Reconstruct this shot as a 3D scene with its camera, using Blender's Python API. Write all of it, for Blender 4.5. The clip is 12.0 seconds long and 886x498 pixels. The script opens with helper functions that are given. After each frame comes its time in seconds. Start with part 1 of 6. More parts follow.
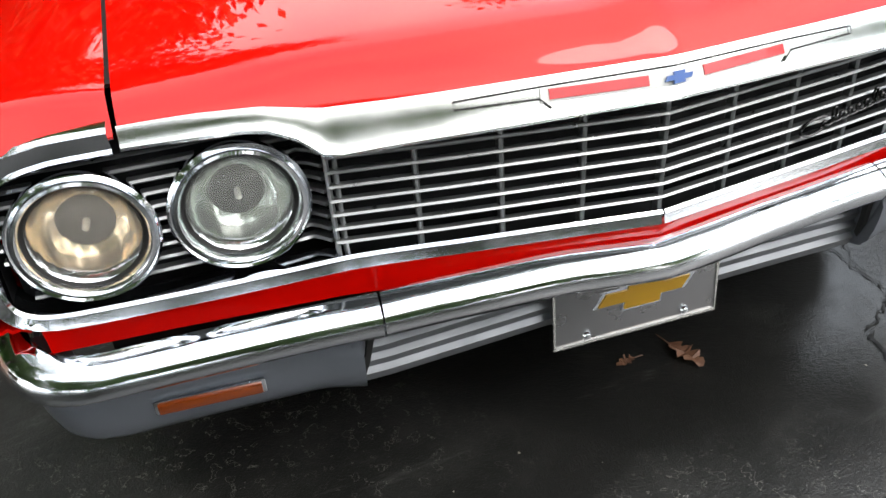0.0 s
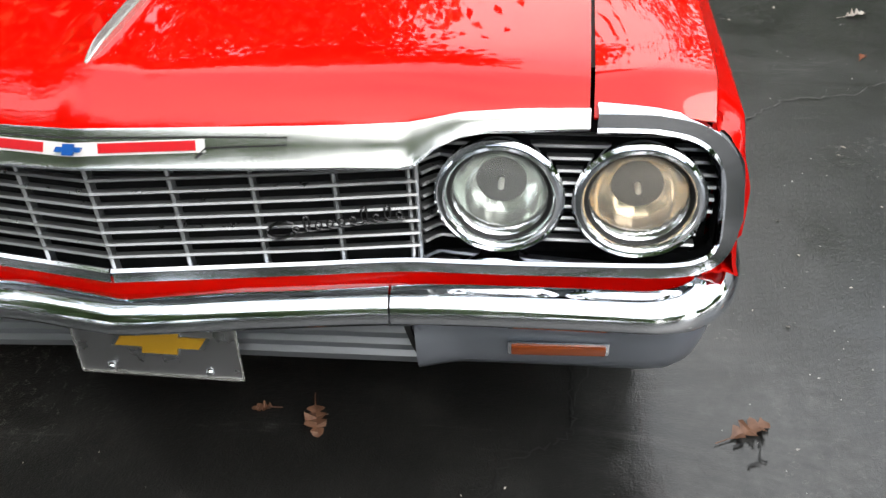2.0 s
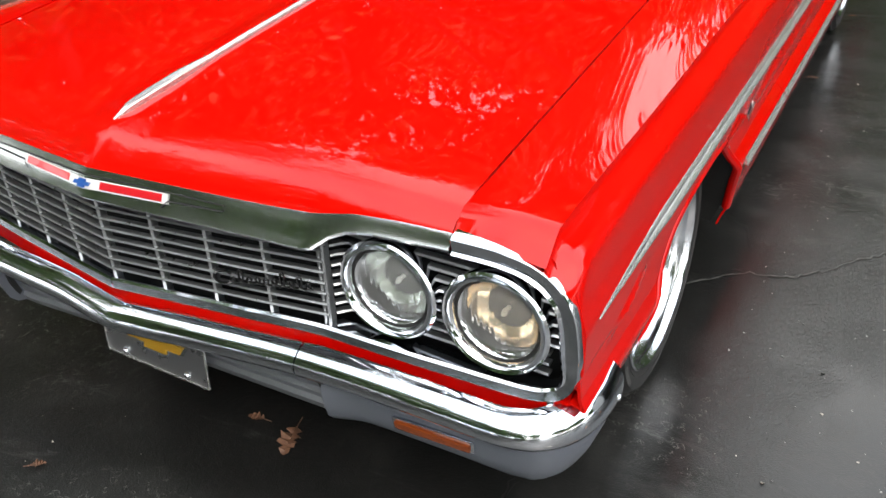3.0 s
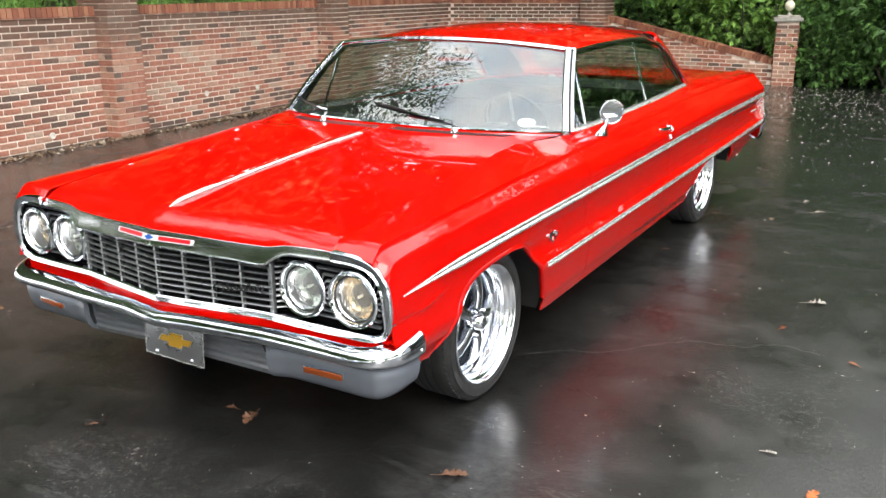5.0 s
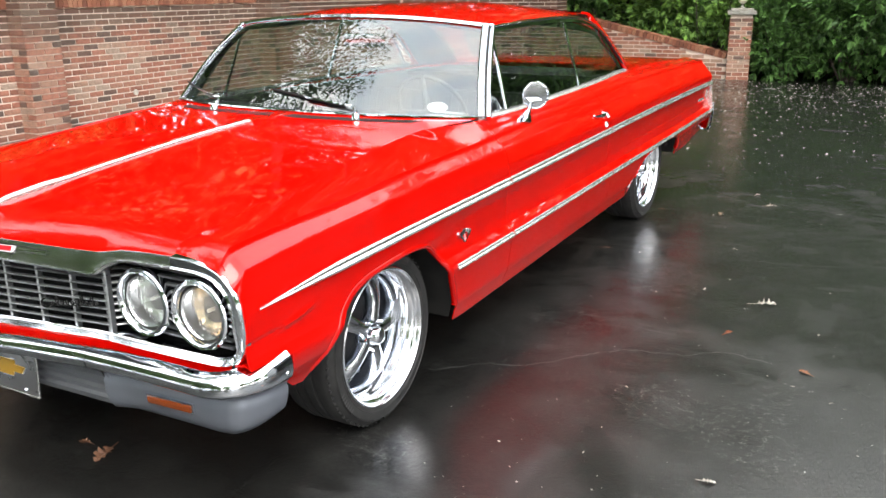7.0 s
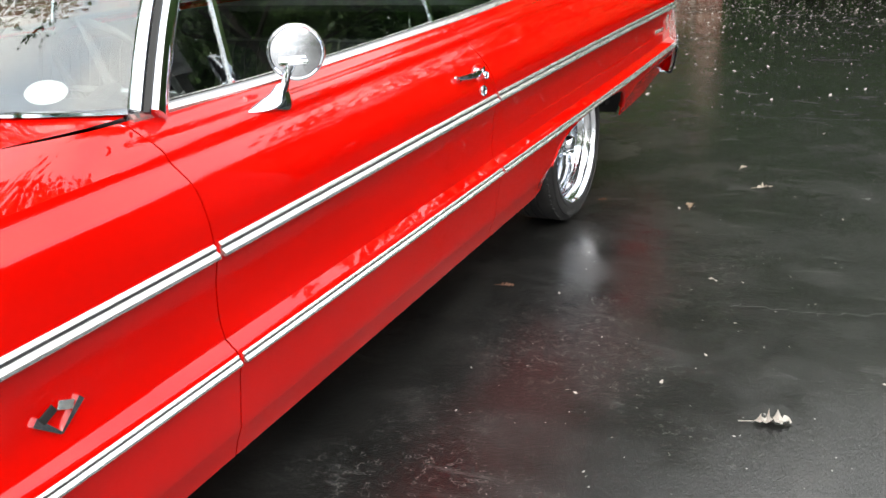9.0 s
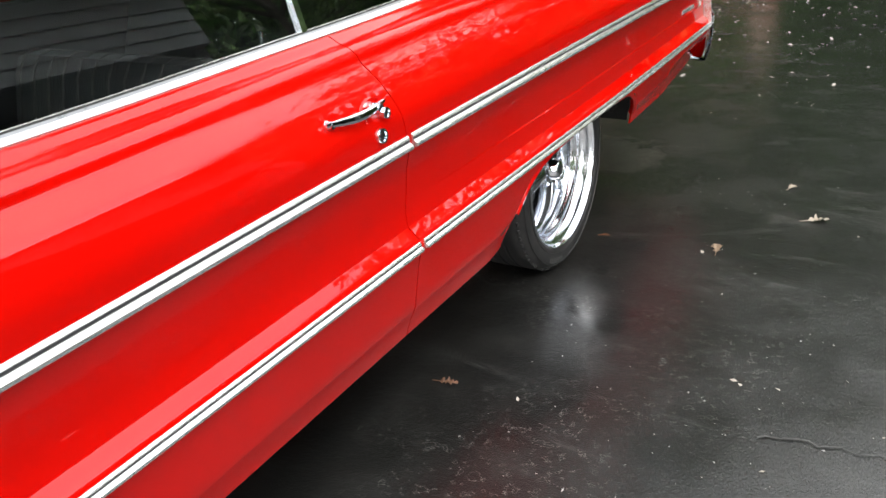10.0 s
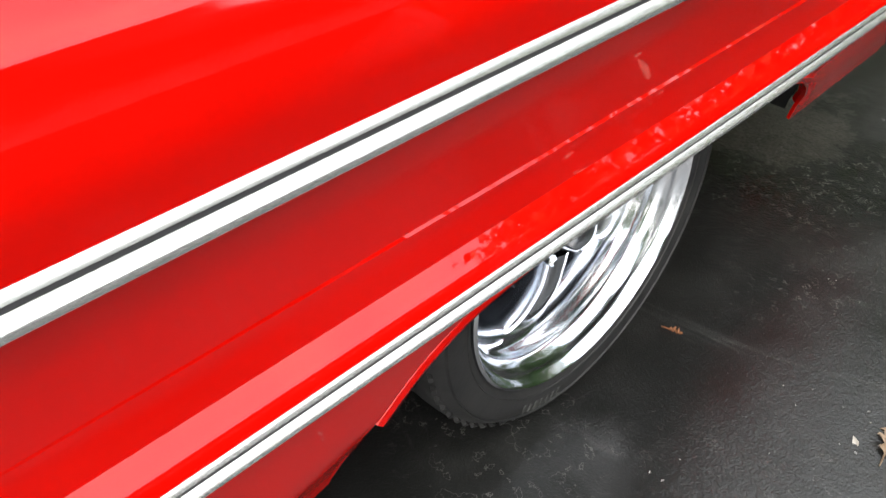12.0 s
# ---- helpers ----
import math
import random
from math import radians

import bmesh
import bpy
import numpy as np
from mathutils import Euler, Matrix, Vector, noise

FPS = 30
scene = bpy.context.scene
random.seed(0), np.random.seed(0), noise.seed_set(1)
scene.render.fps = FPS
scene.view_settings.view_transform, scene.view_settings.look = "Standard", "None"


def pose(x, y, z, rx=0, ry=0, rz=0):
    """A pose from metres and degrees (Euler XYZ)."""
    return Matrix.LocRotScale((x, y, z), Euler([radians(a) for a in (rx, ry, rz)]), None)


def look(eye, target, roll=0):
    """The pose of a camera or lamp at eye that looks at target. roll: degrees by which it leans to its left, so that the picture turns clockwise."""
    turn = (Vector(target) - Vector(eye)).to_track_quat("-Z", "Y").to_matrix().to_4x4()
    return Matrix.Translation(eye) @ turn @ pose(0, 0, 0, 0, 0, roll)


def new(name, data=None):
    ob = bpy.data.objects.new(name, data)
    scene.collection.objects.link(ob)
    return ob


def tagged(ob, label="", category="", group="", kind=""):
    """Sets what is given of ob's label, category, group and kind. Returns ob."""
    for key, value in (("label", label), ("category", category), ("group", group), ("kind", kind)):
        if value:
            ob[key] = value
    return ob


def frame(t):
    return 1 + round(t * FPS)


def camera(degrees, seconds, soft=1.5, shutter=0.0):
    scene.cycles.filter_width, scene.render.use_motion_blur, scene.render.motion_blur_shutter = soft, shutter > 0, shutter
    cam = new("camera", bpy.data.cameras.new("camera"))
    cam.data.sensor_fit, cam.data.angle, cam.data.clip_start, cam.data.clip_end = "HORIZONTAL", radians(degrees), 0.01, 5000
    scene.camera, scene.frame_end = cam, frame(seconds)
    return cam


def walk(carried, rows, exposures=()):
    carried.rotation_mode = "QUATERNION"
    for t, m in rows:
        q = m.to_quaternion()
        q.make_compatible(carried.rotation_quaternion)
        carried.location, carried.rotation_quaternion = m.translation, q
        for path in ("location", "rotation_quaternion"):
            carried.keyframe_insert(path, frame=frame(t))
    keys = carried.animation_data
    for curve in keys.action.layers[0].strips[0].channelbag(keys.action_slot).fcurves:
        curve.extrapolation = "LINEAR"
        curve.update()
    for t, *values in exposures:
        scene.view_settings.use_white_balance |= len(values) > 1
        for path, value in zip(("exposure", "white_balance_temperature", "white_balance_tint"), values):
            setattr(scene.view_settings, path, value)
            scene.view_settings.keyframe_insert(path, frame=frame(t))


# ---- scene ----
cam = camera(54.8, 12.0)
PATH = [
    (0, (-0.628, -0.982, 1.262), (-0.189, 0.609, 0.131), -4.2),
    (0.5, (-0.258, -1.095, 1.292), (-0.018, 0.535, 0.159), -1.3),
    (1, (0.074, -1.066, 1.298), (0.137, 0.576, 0.159), -3.2),
    (1.5, (0.443, -1.127, 1.344), (0.249, 0.522, 0.23), -4.1),
    (2, (0.715, -1.026, 1.34), (0.448, 0.59, 0.193), -2.9),
    (2.5, (1.023, -0.872, 1.401), (0.362, 0.636, 0.265), -4.7),
    (3, (1.342, -0.923, 1.504), (0.477, 0.537, 0.446), -2.0),
    (3.5, (1.66, -1.172, 1.569), (0.735, 0.346, 0.652), -2.8),
    (3.7, (1.798, -1.288, 1.592), (0.836, 0.267, 0.782), -2.6),
    (5.3, (2.591, -2.094, 1.609), (1.585, -0.463, 1.037), -0.3),
    (5.5, (2.663, -2.14, 1.601), (1.655, -0.509, 1.034), -0.3),
    (6, (2.678, -2.122, 1.584), (1.671, -0.49, 1.017), -0.4),
    (6.5, (2.544, -1.883, 1.542), (1.55, -0.241, 0.979), -0.6),
    (7, (2.452, -1.451, 1.462), (1.514, 0.22, 0.889), -0.7),
    (7.5, (2.332, -0.98, 1.404), (1.409, 0.693, 0.81), -0.7),
    (7.7, (2.277, -0.774, 1.385), (1.366, 0.901, 0.781), -1.0),
    (9.3, (2.038, 0.942, 1.258), (1.181, 2.533, 0.520), -3.4),
    (9.5, (2.018, 1.155, 1.255), (1.116, 2.708, 0.494), -3.3),
    (10, (1.955, 1.613, 1.265), (1.014, 3.125, 0.470), -3.9),
    (10.5, (1.827, 2.171, 1.231), (0.839, 3.603, 0.350), -4.8),
    (11, (1.723, 2.590, 1.223), (0.650, 3.898, 0.254), -3.3),
    (11.5, (1.492, 2.930, 1.150), (0.515, 4.179, 0.015), -0.5),
    (12, (1.436, 3.189, 1.103), (0.388, 4.305, -0.105), 2.3),
]
walk(cam, [(t, look(eye, target, roll)) for t, eye, target, roll in PATH], [(0.0, 0.0), (3.0, 0.0), (5.3, 0.50), (7.7, 0.50), (9.3, 0.22), (12.0, 0.22)])


# ---- world and light: bright overcast sky after rain ----
SUN_UP, SUN_ROUND = 52.0, 140.0
world = bpy.data.worlds.new("overcast")
scene.world = world
world.use_nodes = True
wn, wl = world.node_tree.nodes, world.node_tree.links
sky = wn.new("ShaderNodeTexSky")
sky.sky_type, sky.sun_disc = "NISHITA", False
sky.sun_elevation, sky.sun_rotation = radians(SUN_UP), radians(SUN_ROUND)
sky.air_density, sky.dust_density = 1.0, 3.0
haze = wn.new("ShaderNodeMix")
haze.data_type = "RGBA"
haze.inputs["Factor"].default_value = 0.8
wl.new(sky.outputs["Color"], haze.inputs["A"])
# thick cloud overhead, brighter where it thins towards the horizon
way_up = wn.new("ShaderNodeTexCoord")
split = wn.new("ShaderNodeSeparateXYZ")
grade = wn.new("ShaderNodeMapRange")
grade.inputs["From Min"].default_value, grade.inputs["From Max"].default_value = 0.0, 0.95
grade.inputs["To Min"].default_value, grade.inputs["To Max"].default_value = 1.16, 0.72
level = wn.new("ShaderNodeVectorMath")
level.operation = "SCALE"
wl.new(way_up.outputs["Generated"], split.inputs[0])
wl.new(split.outputs["Z"], grade.inputs["Value"])
wl.new(haze.outputs["Result"], level.inputs[0])
# soft cloud structure
cloud = wn.new("ShaderNodeTexNoise")
cloud.inputs["Scale"].default_value, cloud.inputs["Detail"].default_value, cloud.inputs["Roughness"].default_value = 2.6, 6.0, 0.55
tone = wn.new("ShaderNodeMapRange")
tone.inputs["From Min"].default_value, tone.inputs["From Max"].default_value = 0.32, 0.68
tone.inputs["To Min"].default_value, tone.inputs["To Max"].default_value = 0.78, 1.22
swell = wn.new("ShaderNodeMath")
swell.operation = "MULTIPLY"
wl.new(way_up.outputs["Generated"], cloud.inputs["Vector"])
wl.new(cloud.outputs["Fac"], tone.inputs["Value"])
# thin blue-grey cloud and thick white cloud
hue = wn.new("ShaderNodeValToRGB")
hue.color_ramp.elements[0].position, hue.color_ramp.elements[0].color = 0.36, (0.86, 0.94, 1.02, 1)
hue.color_ramp.elements[1].position, hue.color_ramp.elements[1].color = 0.56, (1.0, 0.975, 0.915, 1)
white = wn.new("ShaderNodeVectorMath")
white.operation = "SCALE"
white.inputs["Scale"].default_value = 9.6
wl.new(cloud.outputs["Fac"], hue.inputs["Fac"])
wl.new(hue.outputs["Color"], white.inputs[0])
wl.new(white.outputs["Vector"], haze.inputs["B"])
wl.new(tone.outputs["Result"], swell.inputs[0])
wl.new(grade.outputs["Result"], swell.inputs[1])
wl.new(swell.outputs[0], level.inputs["Scale"])
wl.new(level.outputs["Vector"], wn["Background"].inputs["Color"])
wn["Background"].inputs["Strength"].default_value = 0.40
sun = new("sun", bpy.data.lights.new("sun", "SUN"))
sun.data.energy, sun.data.angle, sun.data.color = 1.0, radians(25), (1.0, 0.97, 0.92)
sun.matrix_world = pose(12, -12, 20, 90 - SUN_UP, 0, 180 - SUN_ROUND)


# ---- materials ----
def material(name, base, rough=0.5, metal=0.0, coat=0.0, spec=0.5):
    m = bpy.data.materials.new(name)
    m.use_nodes = True
    b = m.node_tree.nodes["Principled BSDF"]
    b.inputs["Base Color"].default_value = (*base, 1)
    b.inputs["Roughness"].default_value = rough
    b.inputs["Metallic"].default_value = metal
    b.inputs["Coat Weight"].default_value = coat
    b.inputs["Coat Roughness"].default_value = 0.02
    b.inputs["Specular IOR Level"].default_value = spec
    return m


def node(m, kind, **sets):
    n = m.node_tree.nodes.new(kind)
    for key, value in sets.items():
        n.inputs[key.replace("_", " ")].default_value = value
    return n


def wire(m, a, b):
    m.node_tree.links.new(a, b)


def shader(m):
    return m.node_tree.nodes["Principled BSDF"]


def place_of(m):
    return node(m, "ShaderNodeTexCoord").outputs["Object"]


def noise_of(m, scale, detail=4.0, rough=0.55, where=None):
    n = node(m, "ShaderNodeTexNoise", Scale=scale, Detail=detail, Roughness=rough)
    wire(m, where or place_of(m), n.inputs["Vector"])
    return n.outputs["Fac"]


def ramp(m, fac, *stops):
    n = node(m, "ShaderNodeValToRGB")
    e = n.color_ramp.elements
    while len(e) < len(stops):
        e.new(0.5)
    for el, (at, col) in zip(e, stops):
        el.position, el.color = at, (*col, 1) if len(col) == 3 else col
    wire(m, fac, n.inputs["Fac"])
    return n.outputs["Color"]


def grey(v):
    return (v, v, v)


def relief(m, fac, strength=0.3, distance=0.01, target="Normal"):
    n = node(m, "ShaderNodeBump", Strength=strength, Distance=distance)
    wire(m, fac, n.inputs["Height"])
    wire(m, n.outputs["Normal"], shader(m).inputs[target])
    return n


def rough_noise(m, scale, low, high, detail=4.0):
    wire(m, ramp(m, noise_of(m, scale, detail), (0.3, grey(low)), (0.7, grey(high))), shader(m).inputs["Roughness"])


def vary(m, scale, dark, light, detail=5.0, low=0.3, high=0.7):
    wire(m, ramp(m, noise_of(m, scale, detail), (low, dark), (high, light)), shader(m).inputs["Base Color"])


PAINT = material("red_car_paint", (0.80, 0.012, 0.004), 0.5, 0.0, 1.0, 0.0)
shader(PAINT).inputs["Coat IOR"].default_value = 1.53
vary(PAINT, 2.0, (0.60, 0.0026, 0.0010), (0.66, 0.0034, 0.0013))
relief(PAINT, noise_of(PAINT, 5.0, 1.0), 0.008, 0.01, "Coat Normal")
CHROME = material("chrome", (0.82, 0.85, 0.90), 0.05, 1.0)
rough_noise(CHROME, 14.0, 0.03, 0.1)
relief(CHROME, noise_of(CHROME, 5.0, 2.0), 0.03, 0.01)
BRIGHT = material("bright_trim", (0.78, 0.78, 0.755), 0.27, 0.8)
LIP_CHROME = material("dulled_lip_chrome", (0.68, 0.70, 0.69), 0.2, 1.0)
rough_noise(LIP_CHROME, 9.0, 0.14, 0.26)
relief(BRIGHT, noise_of(BRIGHT, 4.0, 2.0), 0.02, 0.01)
INSERT = material("grey_trim_insert", (0.05, 0.05, 0.053), 0.5)
SILVER = material("silver_anodised", (0.37, 0.38, 0.39), 0.3, 0.85)
rough_noise(SILVER, 40.0, 0.26, 0.42)
BLACK = material("black_paint", (0.004, 0.004, 0.0045), 0.6, 0.0, 0.0, 0.2)
rough_noise(BLACK, 25.0, 0.5, 0.75)
DARK = material("underbody", (0.008, 0.008, 0.008), 0.9)
vary(DARK, 8.0, (0.005, 0.005, 0.005), (0.014, 0.013, 0.012))
SEAL = material("black_rubber_seal", (0.015, 0.015, 0.015), 0.6)
RUBBER = material("tyre_rubber", (0.022, 0.022, 0.023), 0.62)
vary(RUBBER, 18.0, (0.016, 0.016, 0.017), (0.034, 0.033, 0.032))
relief(RUBBER, noise_of(RUBBER, 160.0, 2.0), 0.2, 0.002)
ALLOY = material("polished_alloy", (0.80, 0.82, 0.86), 0.08, 1.0)
rough_noise(ALLOY, 22.0, 0.11, 0.2)
relief(ALLOY, noise_of(ALLOY, 18.0, 3.0), 0.05, 0.006)
BARREL = material("satin_wheel_barrel", (0.50, 0.54, 0.62), 0.2, 1.0)
rough_noise(BARREL, 14.0, 0.14, 0.28)
REFLECTOR = material("headlight_reflector", (0.74, 0.78, 0.75), 0.2, 1.0)
REFLECTOR_WARM = material("warm_headlight_reflector", (0.92, 0.80, 0.63), 0.2, 1.0)
for pattern in (REFLECTOR, REFLECTOR_WARM):
    # pressed facets, faint and upright
    facets = node(pattern, "ShaderNodeTexWave", Scale=11.0, Distortion=0.6, Detail=1.0)
    wire(pattern, place_of(pattern), facets.inputs["Vector"])
    relief(pattern, facets.outputs["Fac"], 0.22, 0.004)
BLACK_CHROME = material("black_chrome", (0.05, 0.05, 0.052), 0.2, 0.85)
APRON = material("grey_painted_apron", (0.19, 0.205, 0.24), 0.32, 0.4)
rough_noise(APRON, 6.0, 0.28, 0.38)
PANEL = material("silver_painted_panel", (0.24, 0.25, 0.27), 0.4, 0.6)
rough_noise(PANEL, 20.0, 0.28, 0.45)
SIDEWALL = material("worn_sidewall_mark", (0.07, 0.07, 0.068), 0.7)
BRAKE = material("dark_brake_iron", (0.06, 0.06, 0.062), 0.55, 0.6)
AMBER = material("amber_lens", (0.24, 0.045, 0.006), 0.2, 0.0, 0.6)
RED_ENAMEL = material("red_enamel", (0.62, 0.012, 0.02), 0.3, 0.0, 0.7)
BLUE_ENAMEL = material("blue_enamel", (0.01, 0.09, 0.38), 0.3, 0.0, 0.7)
WHITE_ENAMEL = material("white_enamel", (0.75, 0.75, 0.73), 0.35, 0.0, 0.5)
FROSTED = material("frosted_bulb", (0.72, 0.72, 0.68), 0.4)
GOLD = material("gold_enamel", (0.62, 0.34, 0.02), 0.4, 0.2, 0.3)
PLATE = material("dull_steel_plate", (0.33, 0.33, 0.34), 0.3, 0.85)
rough_noise(PLATE, 20.0, 0.22, 0.4)
VINYL = material("black_vinyl", (0.018, 0.018, 0.02), 0.55)
relief(VINYL, noise_of(VINYL, 300.0, 2.0), 0.15, 0.002)
SPECK = material("pale_specks", (0.3, 0.295, 0.28), 0.8)
PIPING = material("grey_vinyl_piping", (0.075, 0.072, 0.07), 0.5)
LINER = material("dark_headliner", (0.05, 0.05, 0.05), 0.9)
IVORY = material("grey_plastic", (0.09, 0.09, 0.085), 0.35)
STICKER = material("white_sticker", (0.75, 0.75, 0.72), 0.6)


def clear(name, tint, rough=0.0, ior=1.45):
    m = material(name, tint, rough)
    shader(m).inputs["Transmission Weight"].default_value = 1.0
    shader(m).inputs["IOR"].default_value = ior
    return m


GLASS = clear("tinted_window_glass", (0.76, 0.84, 0.83), 0.0, 1.95)
LENS = clear("headlight_glass", (0.96, 0.98, 0.96), 0.0, 1.3)


LENS_WARM = clear("amber_tinted_headlight_glass", (1.0, 0.96, 0.89), 0.0, 1.3)
for fluted in (LENS, LENS_WARM):
    shader(fluted).inputs["Transmission Weight"].default_value = 0.93
    shader(fluted).inputs["Roughness"].default_value = 0.03
    wave = node(fluted, "ShaderNodeTexWave", Scale=28.0, Distortion=1.5, Detail=2.0)
    wire(fluted, place_of(fluted), wave.inputs["Vector"])
    relief(fluted, wave.outputs["Fac"], 0.10, 0.002)


def wet_asphalt():
    m = material("wet_asphalt", (0.02, 0.02, 0.02), 0.45, 0.0, 1.0, 0.2)
    at = place_of(m)
    wide, mid, grit = noise_of(m, 0.5, 5.0, 0.6, at), noise_of(m, 2.6, 7.0, 0.68, at), noise_of(m, 210.0, 3.0, 0.6, at)
    pits = noise_of(m, 60.0, 4.0, 0.6, at)
    base = ramp(m, mid, (0.32, (0.006, 0.0062, 0.0058)), (0.52, (0.012, 0.0121, 0.0114)), (0.7, (0.027, 0.027, 0.0256)))
    # pale dried scuffs, long and wavy
    streak = node(m, "ShaderNodeTexNoise", Scale=1.7, Detail=9.0, Roughness=0.72, Distortion=2.2)
    bent = node(m, "ShaderNodeMapping", Rotation=(0, 0, 0.35), Scale=(0.45, 1.7, 1))
    wire(m, at, bent.inputs["Vector"])
    wire(m, bent.outputs["Vector"], streak.inputs["Vector"])
    pale = ramp(m, streak.outputs["Fac"], (0.575, grey(0)), (0.63, grey(0.25)), (0.645, grey(0.7)), (0.655, grey(0.12)), (0.75, grey(0.25)))
    mix = node(m, "ShaderNodeMix")
    mix.data_type = "RGBA"
    wire(m, pale, mix.inputs["Factor"])
    wire(m, base, mix.inputs["A"])
    mix.inputs["B"].default_value = (0.085, 0.085, 0.082, 1)
    # curled glints of water beads, painted as pale lines in patches
    glint_zone = ramp(m, noise_of(m, 1.1, 4.0, 0.6, at), (0.5, grey(0)), (0.6, grey(1)))
    curl = ramp(m, noise_of(m, 34.0, 3.0, 0.55, at), (0.585, grey(0)), (0.60, grey(1)), (0.612, grey(0)))
    flecks = node(m, "ShaderNodeMix")
    flecks.data_type, flecks.blend_type = "RGBA", "MULTIPLY"
    flecks.inputs["Factor"].default_value = 1.0
    wire(m, glint_zone, flecks.inputs["A"])
    wire(m, curl, flecks.inputs["B"])
    edged = node(m, "ShaderNodeMix")
    edged.data_type = "RGBA"
    wire(m, flecks.outputs["Result"], edged.inputs["Factor"])
    wire(m, mix.outputs["Result"], edged.inputs["A"])
    edged.inputs["B"].default_value = (0.16, 0.155, 0.145, 1)
    # dry coarse asphalt where the car's tail kept the rain off
    off = node(m, "ShaderNodeMapping", Location=(-0.95, -8.8, 0.0), Scale=(1.6, 1.68, 1.0))
    wire(m, at, off.inputs["Vector"])
    reach = node(m, "ShaderNodeVectorMath")
    reach.operation = "LENGTH"
    wire(m, off.outputs["Vector"], reach.inputs[0])
    ragged = node(m, "ShaderNodeMath")
    ragged.operation = "MULTIPLY_ADD"
    wire(m, noise_of(m, 9.0, 8.0, 0.75, at), ragged.inputs[0])
    ragged.inputs[1].default_value = 1.1
    wire(m, reach.outputs["Value"], ragged.inputs[2])
    dry = ramp(m, ragged.outputs[0], (0.0, grey(0.8)), (0.8, grey(0.75)), (1.1, grey(0.35)), (1.45, grey(0)))
    dusty = node(m, "ShaderNodeMix")
    dusty.data_type = "RGBA"
    wire(m, dry, dusty.inputs["Factor"])
    wire(m, edged.outputs["Result"], dusty.inputs["A"])
    wire(m, ramp(m, noise_of(m, 130.0, 4.0, 0.7, at), (0.35, (0.012, 0.012, 0.010)), (0.68, (0.12, 0.117, 0.095))), dusty.inputs["B"])
    # wet sky sheen painted as a pale patch ahead of the bumper's corner
    spot = node(m, "ShaderNodeMapping", Location=(-1.0, -0.14, 0.0), Scale=(0.78, 0.72, 1.0))
    wire(m, at, spot.inputs["Vector"])
    span = node(m, "ShaderNodeVectorMath")
    span.operation = "LENGTH"
    wire(m, spot.outputs["Vector"], span.inputs[0])
    frayed = node(m, "ShaderNodeMath")
    frayed.operation = "MULTIPLY_ADD"
    wire(m, streak.outputs["Fac"], frayed.inputs[0])
    frayed.inputs[1].default_value = 1.4
    wire(m, span.outputs["Value"], frayed.inputs[2])
    sheen_patch = node(m, "ShaderNodeMix")
    sheen_patch.data_type = "RGBA"
    wire(m, ramp(m, frayed.outputs[0], (0.7, grey(0.6)), (1.5, grey(0))), sheen_patch.inputs["Factor"])
    wire(m, dusty.outputs["Result"], sheen_patch.inputs["A"])
    wire(m, ramp(m, noise_of(m, 24.0, 6.0, 0.7, at), (0.36, (0.02, 0.02, 0.02)), (0.66, (0.075, 0.075, 0.073))), sheen_patch.inputs["B"])
    wire(m, sheen_patch.outputs["Result"], shader(m).inputs["Base Color"])
    # standing film of water: smooth and full in places, thin and broken in others
    both = node(m, "ShaderNodeMath")
    both.operation = "ADD"
    wire(m, wide, both.inputs[0])
    wire(m, mid, both.inputs[1])
    half = node(m, "ShaderNodeMath")
    half.operation = "MULTIPLY"
    wire(m, both.outputs[0], half.inputs[0])
    half.inputs[1].default_value = 0.5
    film = half.outputs[0]
    wire(m, ramp(m, film, (0.36, grey(0.10)), (0.5, grey(0.16)), (0.62, grey(0.28))), shader(m).inputs["Coat Roughness"])
    wet = node(m, "ShaderNodeMath")
    wet.operation = "SUBTRACT"
    wet.use_clamp = True
    wire(m, ramp(m, film, (0.42, grey(1.0)), (0.65, grey(0.85))), wet.inputs[0])
    wire(m, dry, wet.inputs[1])
    wire(m, wet.outputs[0], shader(m).inputs["Coat Weight"])
    shader(m).inputs["Coat IOR"].default_value = 1.54
    high = node(m, "ShaderNodeMath")
    high.operation = "ADD"
    wire(m, grit, high.inputs[0])
    wire(m, pits, high.inputs[1])
    bump = relief(m, high.outputs[0], 0.55, 0.004)
    skin = node(m, "ShaderNodeBump", Distance=0.004)
    wire(m, ramp(m, film, (0.42, grey(0.06)), (0.64, grey(0.4))), skin.inputs["Strength"])
    wire(m, high.outputs[0], skin.inputs["Height"])
    wire(m, skin.outputs["Normal"], shader(m).inputs["Coat Normal"])
    return m


ASPHALT = wet_asphalt()


def leafy(name, dark, light, rough=0.45):
    m = material(name, dark, rough)
    info = node(m, "ShaderNodeNewGeometry")
    wire(m, ramp(m, info.outputs["Random Per Island"], (0.0, dark), (0.75, light), (1.0, tuple(min(1, c * 1.5) for c in light))), shader(m).inputs["Base Color"])
    shader(m).inputs["Subsurface Weight"].default_value = 0.0
    return m


